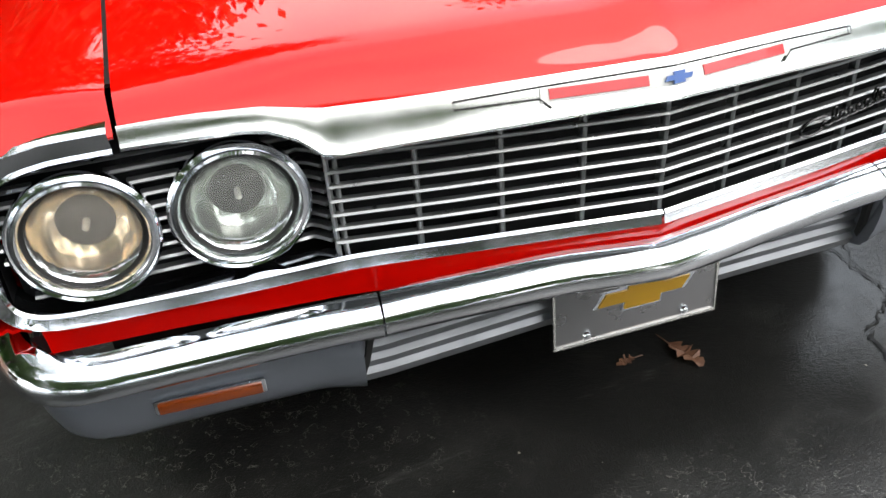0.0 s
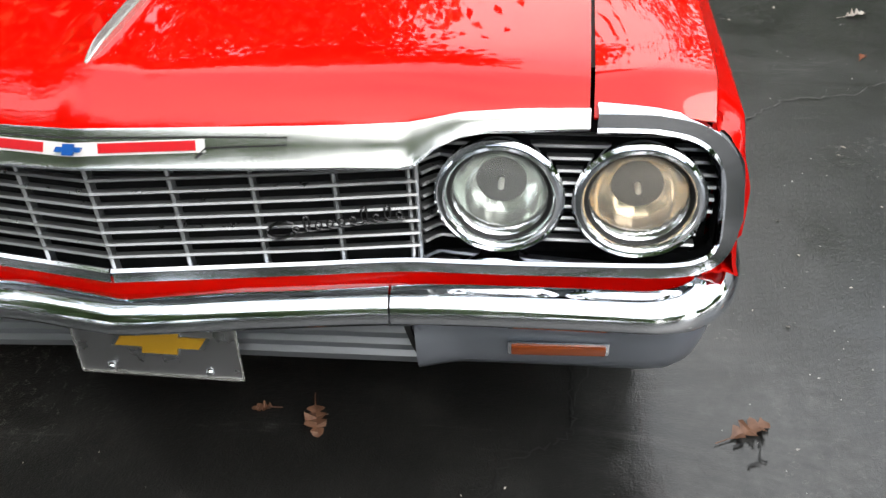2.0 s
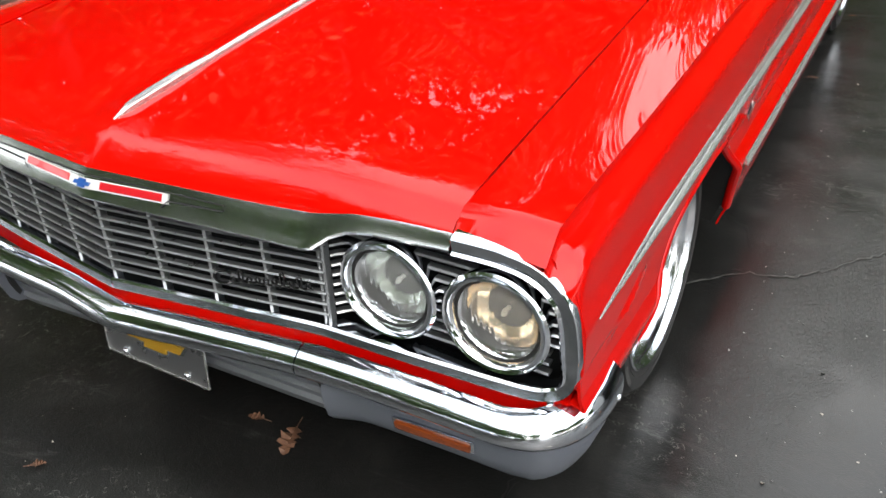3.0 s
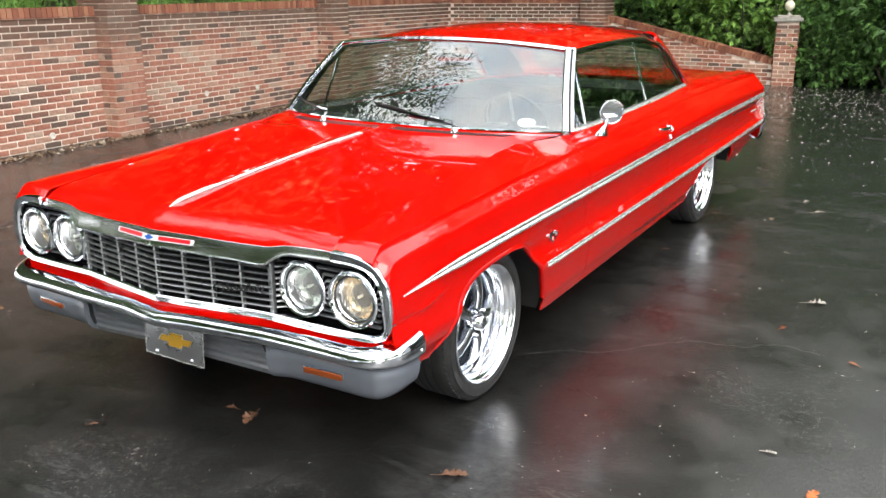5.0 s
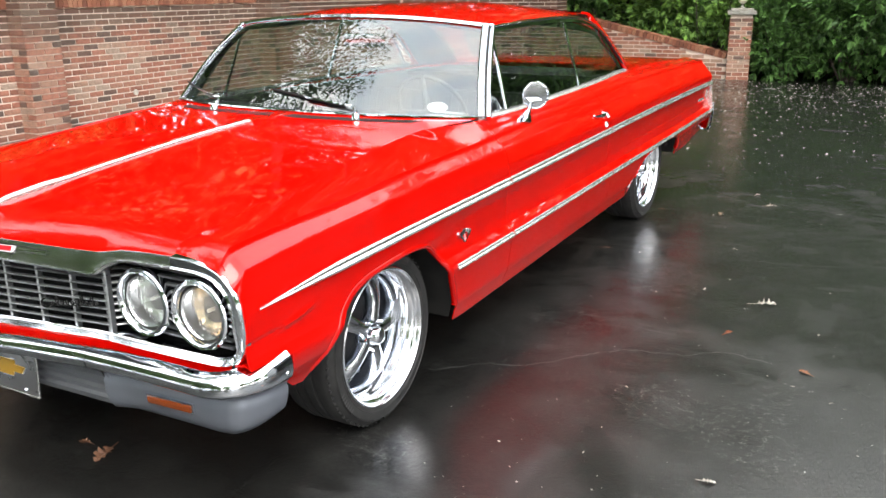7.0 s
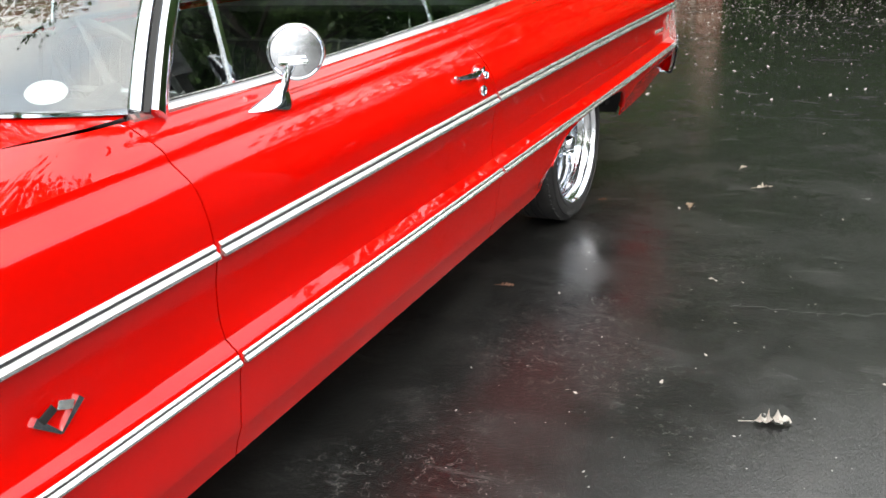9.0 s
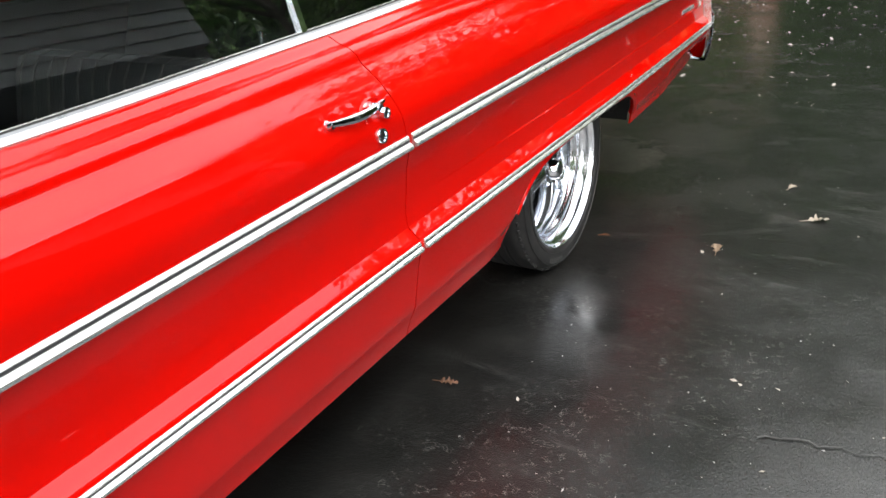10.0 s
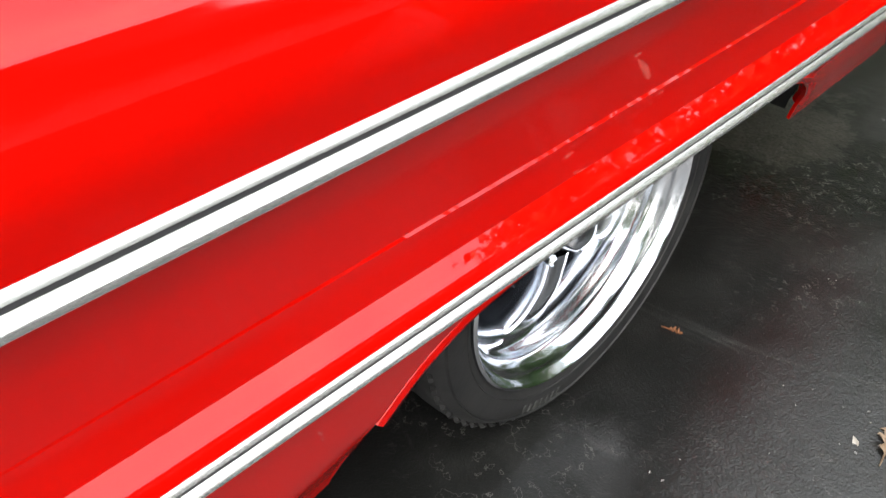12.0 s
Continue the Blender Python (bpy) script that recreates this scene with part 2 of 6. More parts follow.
HEDGE_LEAF = leafy("shrub_leaves", (0.022, 0.06, 0.012), (0.09, 0.2, 0.04), 0.62)
FERN_LEAF = leafy("bright_shrub_leaves", (0.05, 0.12, 0.02), (0.16, 0.3, 0.05), 0.6)
TREE_LEAF = leafy("tree_leaves", (0.04, 0.08, 0.02), (0.12, 0.20, 0.055))
BLADE = leafy("grass_blades", (0.06, 0.15, 0.02), (0.2, 0.38, 0.07))
BARK = material("bark", (0.07, 0.055, 0.042), 0.9)
vary(BARK, 12.0, (0.035, 0.028, 0.022), (0.12, 0.1, 0.08))
relief(BARK, noise_of(BARK, 30.0), 0.8, 0.02)
SOIL = material("leaf_mould_soil", (0.035, 0.025, 0.017), 0.95)
vary(SOIL, 15.0, (0.015, 0.012, 0.009), (0.07, 0.05, 0.03))
BROWN_LEAF = material("brown_wet_leaf", (0.13, 0.06, 0.03), 0.5)
vary(BROWN_LEAF, 40.0, (0.07, 0.03, 0.015), (0.2, 0.1, 0.06))
DEAD_LEAF = material("dead_oak_leaf", (0.2, 0.09, 0.03), 0.6)
leaf_tone = node(DEAD_LEAF, "ShaderNodeObjectInfo")
wire(DEAD_LEAF, ramp(DEAD_LEAF, leaf_tone.outputs["Random"], (0.0, (0.20, 0.055, 0.02)), (0.3, (0.24, 0.11, 0.045)), (0.6, (0.24, 0.18, 0.12)), (1.0, (0.45, 0.40, 0.33))), shader(DEAD_LEAF).inputs["Base Color"])
ORANGE_LEAF = material("orange_maple_leaf", (0.42, 0.10, 0.025), 0.5)
vary(ORANGE_LEAF, 45.0, (0.34, 0.06, 0.018), (0.52, 0.17, 0.04))
PALE_LEAF = material("bleached_leaf", (0.40, 0.37, 0.32), 0.7)
vary(PALE_LEAF, 40.0, (0.26, 0.23, 0.19), (0.5, 0.47, 0.42))
LITTER = material("leaf_litter", (0.2, 0.15, 0.09), 0.7)
litter_tone = node(LITTER, "ShaderNodeNewGeometry")
wire(LITTER, ramp(LITTER, litter_tone.outputs["Random Per Island"], (0.0, (0.05, 0.03, 0.015)), (0.6, (0.16, 0.095, 0.05)), (0.8, (0.30, 0.22, 0.14)), (1.0, (0.45, 0.42, 0.35))), shader(LITTER).inputs["Base Color"])
MORTAR = material("lime_mortar", (0.42, 0.35, 0.30), 0.9)
vary(MORTAR, 6.0, (0.66, 0.54, 0.45), (0.88, 0.75, 0.64))
relief(MORTAR, noise_of(MORTAR, 120.0), 0.5, 0.004)


def brick_material(name, per):
    m = material(name, (0.3, 0.12, 0.08), 0.85)
    info = node(m, "ShaderNodeObjectInfo") if per == "Random" else node(m, "ShaderNodeNewGeometry")
    tone = ramp(m, info.outputs[per], (0.0, (0.13, 0.090, 0.070)), (0.18, (0.18, 0.105, 0.078)), (0.26, (0.33, 0.135, 0.088)), (0.5, (0.42, 0.175, 0.115)), (0.75, (0.43, 0.22, 0.15)), (0.90, (0.46, 0.28, 0.20)), (1.0, (0.46, 0.34, 0.26)))
    blot = ramp(m, noise_of(m, 22.0, 6.0), (0.3, grey(0.62)), (0.7, grey(1.1)))
    mix = node(m, "ShaderNodeMix")
    mix.data_type, mix.blend_type = "RGBA", "MULTIPLY"
    mix.inputs["Factor"].default_value = 1.0
    wire(m, tone, mix.inputs["A"])
    wire(m, blot, mix.inputs["B"])
    # soot and algae that ran down from under the coping, in uneven tongues
    where = node(m, "ShaderNodeNewGeometry").outputs["Position"]
    high = node(m, "ShaderNodeSeparateXYZ")
    wire(m, where, high.inputs[0])
    tongue = node(m, "ShaderNodeMath")
    tongue.operation = "MULTIPLY_ADD"
    wire(m, noise_of(m, 3.0, 6.0, 0.6, where), tongue.inputs[0])
    tongue.inputs[1].default_value = 0.55
    wire(m, high.outputs["Z"], tongue.inputs[2])
    soot = node(m, "ShaderNodeMix")
    soot.data_type = "RGBA"
    reach = node(m, "ShaderNodeMapRange")
    reach.inputs["From Min"].default_value, reach.inputs["From Max"].default_value = 1.27, 1.46
    reach.inputs["To Max"].default_value = 0.82
    wire(m, tongue.outputs[0], reach.inputs["Value"])
    wire(m, reach.outputs["Result"], soot.inputs["Factor"])
    wire(m, mix.outputs["Result"], soot.inputs["A"])
    soot.inputs["B"].default_value = (0.105, 0.064, 0.044, 1)
    wire(m, soot.outputs["Result"], shader(m).inputs["Base Color"])
    relief(m, noise_of(m, 90.0, 5.0), 0.5, 0.004)
    return m


BRICK = brick_material("clay_brick", "Random")
BRICK_REST = brick_material("clay_brick_rest", "Random Per Island")
COPING = material("coping_brick", (0.4, 0.15, 0.08), 0.85)
cap_tone = node(COPING, "ShaderNodeNewGeometry")
wire(COPING, ramp(COPING, cap_tone.outputs["Random Per Island"], (0.0, (0.17, 0.062, 0.038)), (0.5, (0.29, 0.105, 0.058)), (1.0, (0.36, 0.17, 0.10))), shader(COPING).inputs["Base Color"])
relief(COPING, noise_of(COPING, 90.0, 5.0), 0.5, 0.004)
STONE = material("cast_stone", (0.3, 0.29, 0.26), 0.85)
vary(STONE, 14.0, (0.2, 0.2, 0.17), (0.4, 0.38, 0.34))
SIDING = material("painted_siding", (0.26, 0.27, 0.28), 0.6)
vary(SIDING, 3.0, (0.23, 0.24, 0.25), (0.29, 0.30, 0.31))
SHINGLE = material("grey_shingles", (0.06, 0.06, 0.065), 0.85)
TAR = material("wet_crack", (0.006, 0.006, 0.006), 0.5)
PALE = material("pale_crack_edge", (0.12, 0.12, 0.115), 0.6)
vary(PALE, 40.0, (0.02, 0.02, 0.02), (0.11, 0.11, 0.105))
LAMP_GLASS = material("opal_lamp_globe", (0.75, 0.7, 0.55), 0.3)


# ---- builders ----
def joined(bm, name, mat, parent=None, label="", smooth=True, angle=35.0, doubles=0.0):
    if doubles:
        bmesh.ops.remove_doubles(bm, verts=bm.verts, dist=doubles)
    bmesh.ops.recalc_face_normals(bm, faces=bm.faces)
    data = bpy.data.meshes.new(name)
    bm.to_mesh(data)
    bm.free()
    if mat:
        data.materials.append(mat)
    if smooth:
        data.shade_smooth()
        data.set_sharp_from_angle(angle=radians(angle))
    ob = new(name, data)
    ob.parent = parent
    if label:
        tagged(ob, label)
    return ob


def part(name, bm, mat, parent, label="", **more):
    return joined(bm, name, mat, parent, label, **more)


def shaped(fn):
    """Calls fn with a fresh bmesh and returns the bmesh."""
    bm = bmesh.new()
    fn(bm)
    return bm


def grid(bm, rows, close_u=False, close_v=False):
    vs = [[bm.verts.new(p) for p in row] for row in rows]
    n, k = len(vs), len(vs[0])
    for i in range(n if close_u else n - 1):
        for j in range(k if close_v else k - 1):
            a, b, c, d = vs[i][j], vs[i][(j + 1) % k], vs[(i + 1) % n][(j + 1) % k], vs[(i + 1) % n][j]
            try:
                bm.faces.new((a, b, c, d))
            except ValueError:
                pass
    return vs


def box(bm, x0, x1, y0, y1, z0, z1, m=None, bevel=0.0):
    made = bmesh.ops.create_cube(bm, size=1.0, matrix=Matrix.LocRotScale(((x0 + x1) / 2, (y0 + y1) / 2, (z0 + z1) / 2), None, (x1 - x0, y1 - y0, z1 - z0)))
    vs = made["verts"]
    if bevel:
        es = list({e for v in vs for e in v.link_edges})
        out = bmesh.ops.bevel(bm, geom=es, offset=bevel, segments=2, affect="EDGES", profile=0.6)
        vs = list({v for f in out["faces"] for v in f.verts} | {v for v in vs if v.is_valid})
    if m:
        bmesh.ops.transform(bm, matrix=m, verts=vs)
    return vs


def rod(bm, a, b, r0, r1=None, n=10):
    a, b = Vector(a), Vector(b)
    r1 = r0 if r1 is None else r1
    q = (b - a).to_track_quat("Z", "Y")
    made = bmesh.ops.create_cone(bm, cap_ends=True, segments=n, radius1=r0, radius2=r1, depth=(b - a).length, matrix=Matrix.Translation((a + b) / 2) @ q.to_matrix().to_4x4())
    return made["verts"]


def lathe(bm, profile, n=48, m=Matrix()):
    """Turns (radius, height) pairs about z."""
    rows = [[m @ Vector((r * math.cos(2 * math.pi * i / n), r * math.sin(2 * math.pi * i / n), h)) for r, h in profile] for i in range(n)]
    return grid(bm, rows, close_u=True)


def sweep(bm, path, profile, out=None, caps=True, closed=False, scale=None):
    """Sweeps (across, up) pairs along path. out: the direction in which 'across' points at each path point (default: level, to the right of the way)."""
    path = [Vector(p) for p in path]
    rows = []
    for i, p in enumerate(path):
        if closed:
            t = path[(i + 1) % len(path)] - path[i - 1]
        else:
            t = path[min(i + 1, len(path) - 1)] - path[max(i - 1, 0)]
        t.normalize()
        o = out(i, p) if out else t.cross(Vector((0, 0, 1)))
        o = Vector(o)
        o = (o - t * o.dot(t)).normalized()
        u = o.cross(t)
        k = scale(i) if scale else 1.0
        rows.append([p + o * (a * k) + u * (b * k) for a, b in profile])
    vs = grid(bm, rows, close_u=closed, close_v=True)
    if caps and not closed:
        bm.faces.new(vs[0])
        bm.faces.new(list(reversed(vs[-1])))
    return vs


def curve(keys, v):
    """Smooth interpolation in (v, value) pairs."""
    vs, ws = zip(*keys)
    if v <= vs[0]:
        return ws[0]
    if v >= vs[-1]:
        return ws[-1]
    i = max(j for j in range(len(vs)) if vs[j] <= v)
    i = min(i, len(vs) - 2)

    def slope(j):
        if j == 0:
            return (ws[1] - ws[0]) / (vs[1] - vs[0])
        if j == len(vs) - 1:
            return (ws[-1] - ws[-2]) / (vs[-1] - vs[-2])
        a, b = (ws[j] - ws[j - 1]) / (vs[j] - vs[j - 1]), (ws[j + 1] - ws[j]) / (vs[j + 1] - vs[j])
        return 0.0 if a * b <= 0 else 2 * a * b / (a + b)

    h = vs[i + 1] - vs[i]
    s = (v - vs[i]) / h
    a, b = slope(i) * h, slope(i + 1) * h
    return ws[i] * (1 + 2 * s) * (1 - s) ** 2 + a * s * (1 - s) ** 2 + ws[i + 1] * s * s * (3 - 2 * s) - b * s * s * (1 - s)


def steps(a, b, n):
    return [a + (b - a) * i / n for i in range(n + 1)]


def mirrored(rows, side):
    return [[Vector((side * p[0], p[1], p[2])) for p in row] for row in rows]


def solid(ob, thick, angle=35.0):
    """Gives a sheet thickness towards its inner side."""
    bm = bmesh.new()
    bm.from_mesh(ob.data)
    skin, flip = list(bm.faces), {}
    bm.normal_update()
    for v in list(bm.verts):
        flip[v] = bm.verts.new(v.co - v.normal * thick)
    edges = [e for e in bm.edges if e.is_boundary]
    rims = []
    for e in edges:
        f = e.link_faces[0]
        loop = next(l for l in f.loops if l.edge == e)
        a, c = loop.vert, loop.link_loop_next.vert
        rims.append((c, a, flip[a], flip[c]))
    for f in skin:
        bm.faces.new([flip[v] for v in reversed(f.verts)])
    for q in rims:
        bm.faces.new(q)
    bm.to_mesh(ob.data)
    bm.free()
    ob.data.shade_smooth()
    ob.data.set_sharp_from_angle(angle=radians(angle))
    return ob


# ---- the car: sides ----
car = tagged(new("car"), "red two-door hardtop classic car with chrome trim, parked on wet asphalt", "car")
car.matrix_basis = pose(0, 2.7, 0)
BASE_INV = car.matrix_basis.inverted()


def car_part(name, bm, mat, parent=None, label="", **more):
    ob = part(name, bm, mat, parent or car, label, **more)
    if parent is None:
        ob.matrix_parent_inverse = BASE_INV
    return ob


TOP_X = [(0.1, 0.757), (1.4, 0.757), (1.72, 0.845), (3.0, 0.84), (3.8, 0.80), (4.2, 0.74), (5.5, 0.74)]
TOP_Z = [(0.1, 0.790), (0.15, 0.824), (0.3, 0.846), (0.68, 0.885), (1.07, 0.925), (1.45, 0.953), (1.72, 0.955), (2.1, 0.951), (3.0, 0.968), (3.8, 0.985), (4.3, 0.985), (5.5, 0.955)]
CREASE_X = [(0.1, 0.925), (1.5, 0.925), (2.1, 0.915), (3.0, 0.906), (3.8, 0.900), (5.5, 0.900)]
CREASE_Z = [(0.085, 0.788), (0.14, 0.836), (0.66, 0.858), (1.07, 0.878), (1.55, 0.893), (2.1, 0.905), (3.02, 0.926), (3.7, 0.945), (4.6, 0.950), (5.5, 0.935)]
TRIM_Z = [(0.1, 0.661), (0.62, 0.681), (1.74, 0.704), (3.05, 0.733), (4.3, 0.755), (5.5, 0.768)]
LOW_Z = [(0.1, 0.500), (0.9, 0.486), (1.25, 0.475), (1.74, 0.481), (3.0, 0.504), (4.3, 0.528), (5.5, 0.564)]
SILL_Z = [(0.08, 0.512), (0.20, 0.512), (0.255, 0.498), (0.275, 0.40), (0.31, 0.366), (0.36, 0.360), (1.29, 0.232), (1.4, 0.230), (3.5, 0.276), (3.58, 0.295), (4.60, 0.348), (5.0, 0.365), (5.5, 0.44)]
FRONT_ARCH = [(0.36, 0.360), (0.44, 0.428), (0.50, 0.492), (0.555, 0.547), (0.62, 0.580), (0.71, 0.597), (0.82, 0.606), (0.93, 0.610), (1.04, 0.600), (1.12, 0.562), (1.19, 0.487), (1.245, 0.395), (1.288, 0.30), (1.30, 0.24)]
REAR_ARCH = [(3.56, 0.30), (3.60, 0.37), (3.66, 0.435), (3.74, 0.475), (3.87, 0.496), (4.2, 0.508), (4.42, 0.502), (4.53, 0.468), (4.60, 0.405), (4.63, 0.352)]


def line_at(keys, v):
    return float(np.interp(v, [k[0] for k in keys], [k[1] for k in keys]))


def section(y):
    """The half section of the body side at y, from the top edge down to the sill."""
    xb, zb, zt, zl, zs = curve(CREASE_X, y), curve(CREASE_Z, y), curve(TRIM_Z, y), curve(LOW_Z, y), line_at(SILL_Z, y)
    xa, za = curve(TOP_X, y), curve(TOP_Z, y)
    za = max(za, zb - 0.004) if y < 0.3 else za
    streak = 0.003 * min(1.0, max(0.0, (y - 1.55) / 0.4))
    pts = [(xa + (xb - xa) * i / 14, za + (zb - za) * i / 14 + 0.006 * math.sin(math.pi * i / 14) + streak * math.sin(3 * math.pi * i / 14)) for i in range(14)]
    bulge = 0.972 + 0.011 * min(1.0, y / 2.0)
    # depth of the hollow above the lower moulding: shallow on the front fender
    flare = 0.009 * max(0.0, 1 - abs(y - 0.30) / 0.12)
    deep = curve([(0.1, 0.006), (0.9, 0.008), (1.25, 0.018), (1.8, 0.025), (5.5, 0.025)], y)
    nose = curve([(0.08, 0.016), (0.45, 0.0)], y)
    hollow = 0.996 - deep
    front = curve([(0.1, 0.006), (0.35, 0.014), (0.95, 0.014), (1.35, 0.0)], y)
    keys = [(zl + 0.038, hollow), (zl + 0.085, min(hollow - 0.006, 0.968) if deep > 0.01 else hollow - 0.004), (zt - 0.07, 0.969 + nose + front), (zt, 0.982 + nose * 0.6), (zt + 0.05, bulge + nose * 0.5), (zb - 0.06, xb + 0.043 + nose * 0.3), (zb - 0.034, xb + 0.022), (zb - 0.013, xb + 0.0035), (zb, xb)]
    ridge = 0.0034 * min(1.0, max(0.0, (y - 3.12) / 0.7))
    pts += [(curve(keys, z) + ridge * max(0.0, min((zl + 0.0910 - z) / 0.0028, 1 - (zl + 0.0882 - z) / 0.05)) + flare * max(0.0, 1 - abs(z - 0.545 - 0.16 * y) / 0.014), z) for z in sorted(steps(zb, zl + 0.038, 60) + [zl + 0.0915, zl + 0.0910, zl + 0.0882, zl + 0.0876], reverse=True)]
    pts += [(hollow + (0.9985 - hollow) * s, zl + 0.038 - 0.027 * s) for s in (0.1, 0.35, 0.65, 0.9)]
    pts += [(1.000, zl + 0.004), (0.999, zl - 0.012), (0.990, zl - 0.05)]
    crease = max(zs + 0.012, min(zs + 0.075, zl - 0.08))
    pts += [(0.990 - 0.018 * s, zl - 0.05 + (crease - zl + 0.05) * s) for s in (0.25, 0.5, 0.75, 0.97)]
    pts += [(0.968, crease - 0.008), (0.955, (crease + zs) / 2), (0.944, zs)]
    return pts


def floor_of(y):
    z = line_at(SILL_Z, y)
    for arch in (FRONT_ARCH, REAR_ARCH):
        if arch[0][0] <= y <= arch[-1][0]:
            z = max(z, curve(arch, y))
    return z


def clipped(y):
    zf, pts, out = floor_of(y), section(y), []
    for i, (x, z) in enumerate(pts):
        if z >= zf - 1e-6:
            out.append((x, z))
            continue
        if i and pts[i - 1][1] > zf:
            (xa, za), s = pts[i - 1], 0
            s = (za - zf) / max(1e-6, za - z)
            stop = (xa + (x - xa) * s, zf)
        out.append(stop)
    return out


def side_x(y, z):
    pts = section(y)
    zs, xs = [p[1] for p in pts[14:]], [p[0] for p in pts[14:]]
    return float(np.interp(z, zs[::-1], xs[::-1]))


DOOR_FRONT = [(0.25, 1.752), (0.45, 1.75), (0.56, 1.745), (0.70, 1.747), (0.82, 1.737), (0.915, 1.716), (0.955, 1.70)]
DOOR_REAR = [(0.25, 3.05), (0.5, 3.058), (0.56, 3.055), (0.62, 3.066), (0.71, 3.07), (0.83, 3.046), (0.926, 3.02), (0.968, 3.0)]


def panel(name, side, front, rear, spots, label="", at=0.7):
    """front and rear give y at a height; spots are the shares of the length at which the section is taken."""
    rows = []
    for s in spots:
        y = front(at) + (rear(0.7) - front(at)) * s
        rows.append([(x, (1 - s) * front(z) + s * rear(z), z) for x, z in clipped(y)])
    bm = shaped(lambda b: grid(b, mirrored(rows, side)))
    ob = car_part(name, bm, PAINT, None, label, doubles=0.0004, angle=24.0)
    return solid(ob, 0.006)


def spots_for(y0, y1, pitch=0.016, close=()):
    ys = set(steps(y0, y1, int((y1 - y0) / pitch)))
    for c in close:
        ys |= {c + d for d in (-0.024, -0.016, -0.010, -0.006, -0.003, -0.0005, 0.0005, 0.003, 0.006, 0.010, 0.016, 0.024) if y0 < c + d < y1}
    return [(y - y0) / (y1 - y0) for y in sorted(ys)]


FENDER_SPOTS = spots_for(0.085, 1.744, close=(0.27, 0.36, 1.30))
DOOR_SPOTS = spots_for(1.750, 3.067, pitch=0.04)
QUARTER_SPOTS = spots_for(3.073, 5.49, pitch=0.03, close=(3.56, 4.60, 4.63))
for side in (1, -1):
    panel("fender", side, lambda z: 0.085 + 0.016 * min(1.0, max(0.0, (0.752 - z) / 0.03)), lambda z: line_at(DOOR_FRONT, z) - 0.002, FENDER_SPOTS, at=0.79)
    panel("door", side, lambda z: line_at(DOOR_FRONT, z) + 0.002, lambda z: line_at(DOOR_REAR, z) - 0.002, DOOR_SPOTS)
    panel("quarter_panel", side, lambda z: line_at(DOOR_REAR, z) + 0.002, lambda z: 5.49 - 0.06 * max(0.0, 0.75 - z), QUARTER_SPOTS)
    for arch in (FRONT_ARCH, REAR_ARCH):
        rim = [(y, curve(arch, y)) for y in sorted(set(steps(arch[0][0], arch[-1][0], 60)) | {a[0] for a in arch})]
        path = [(side * (side_x(y, z + 0.01) - 0.009), y, z + 0.009) for y, z in rim if arch[0][0] + 0.025 < y < arch[-1][0] - 0.006]
        car_part("wheel_arch_lip", shaped(lambda b: sweep(b, path, [(math.cos(a) * 0.013, math.sin(a) * 0.013) for a in steps(0, 2 * math.pi, 10)[:-1]], out=lambda i, p: (side, 0, 0))), PAINT)
        wide = 0.30
        rows = [[(side * (x - 0.02), y, z + 0.004), (side * (x - wide), y, z + 0.004)] for (y, z), x in ((r, side_x(*r)) for r in rim)]
        well = car_part("wheel_well", shaped(lambda b: grid(b, [[Vector(p) for p in row] for row in rows])), DARK)
        y0, y1 = arch[0][0] - 0.02, arch[-1][0] + 0.02
        car_part("wheel_well", shaped(lambda b: box(b, min(side * 0.64, side * 0.66), max(side * 0.64, side * 0.66), y0, y1, 0.31, 0.62)), DARK)

# dark sheet under the car between the wheels, and inner walls
car_part("underbody", shaped(lambda b: box(b, -0.62, 0.62, 0.32, 5.35, 0.26, 0.34)), DARK)
car_part("underbody", shaped(lambda b: box(b, -0.9, 0.9, 1.34, 3.5, 0.27, 0.31)), DARK)
car_part("underbody", shaped(lambda b: box(b, -0.9, 0.9, 4.52, 5.4, 0.41, 0.46)), DARK)
car_part("exhaust_pipe", shaped(lambda b: rod(b, (0.62, 3.2, 0.2), (0.66, 4.62, 0.27), 0.03)), DARK)


# ---- hood, cowl, roof, deck ----
HOOD_FRONT_Y = [(0.0, 0.012), (0.32, 0.050), (0.49, 0.074), (0.56, 0.084), (0.76, 0.104), (0.93, 0.112)]
HOOD_FRONT_Z = [(0.0, 0.787), (0.40, 0.779), (0.49, 0.779), (0.56, 0.791), (0.66, 0.795), (0.76, 0.793)]
HOOD_MID_Z = [(0.09, 0.846), (0.49, 0.891), (0.56, 0.898), (1.0, 0.936), (1.34, 0.956)]


def hood_rear(x):
    return 1.335 + 0.10 * (abs(x) / 0.757) ** 2


def hood_z(x, y):
    s = min(1.0, abs(x) / 0.757)
    mid, edge = curve(HOOD_MID_Z, y), curve(TOP_Z, y)
    ridge = 0.010 * max(0.0, 1 - abs(x) / 0.085)
    return mid + (edge - mid) * s ** 2.2 + ridge - 0.002


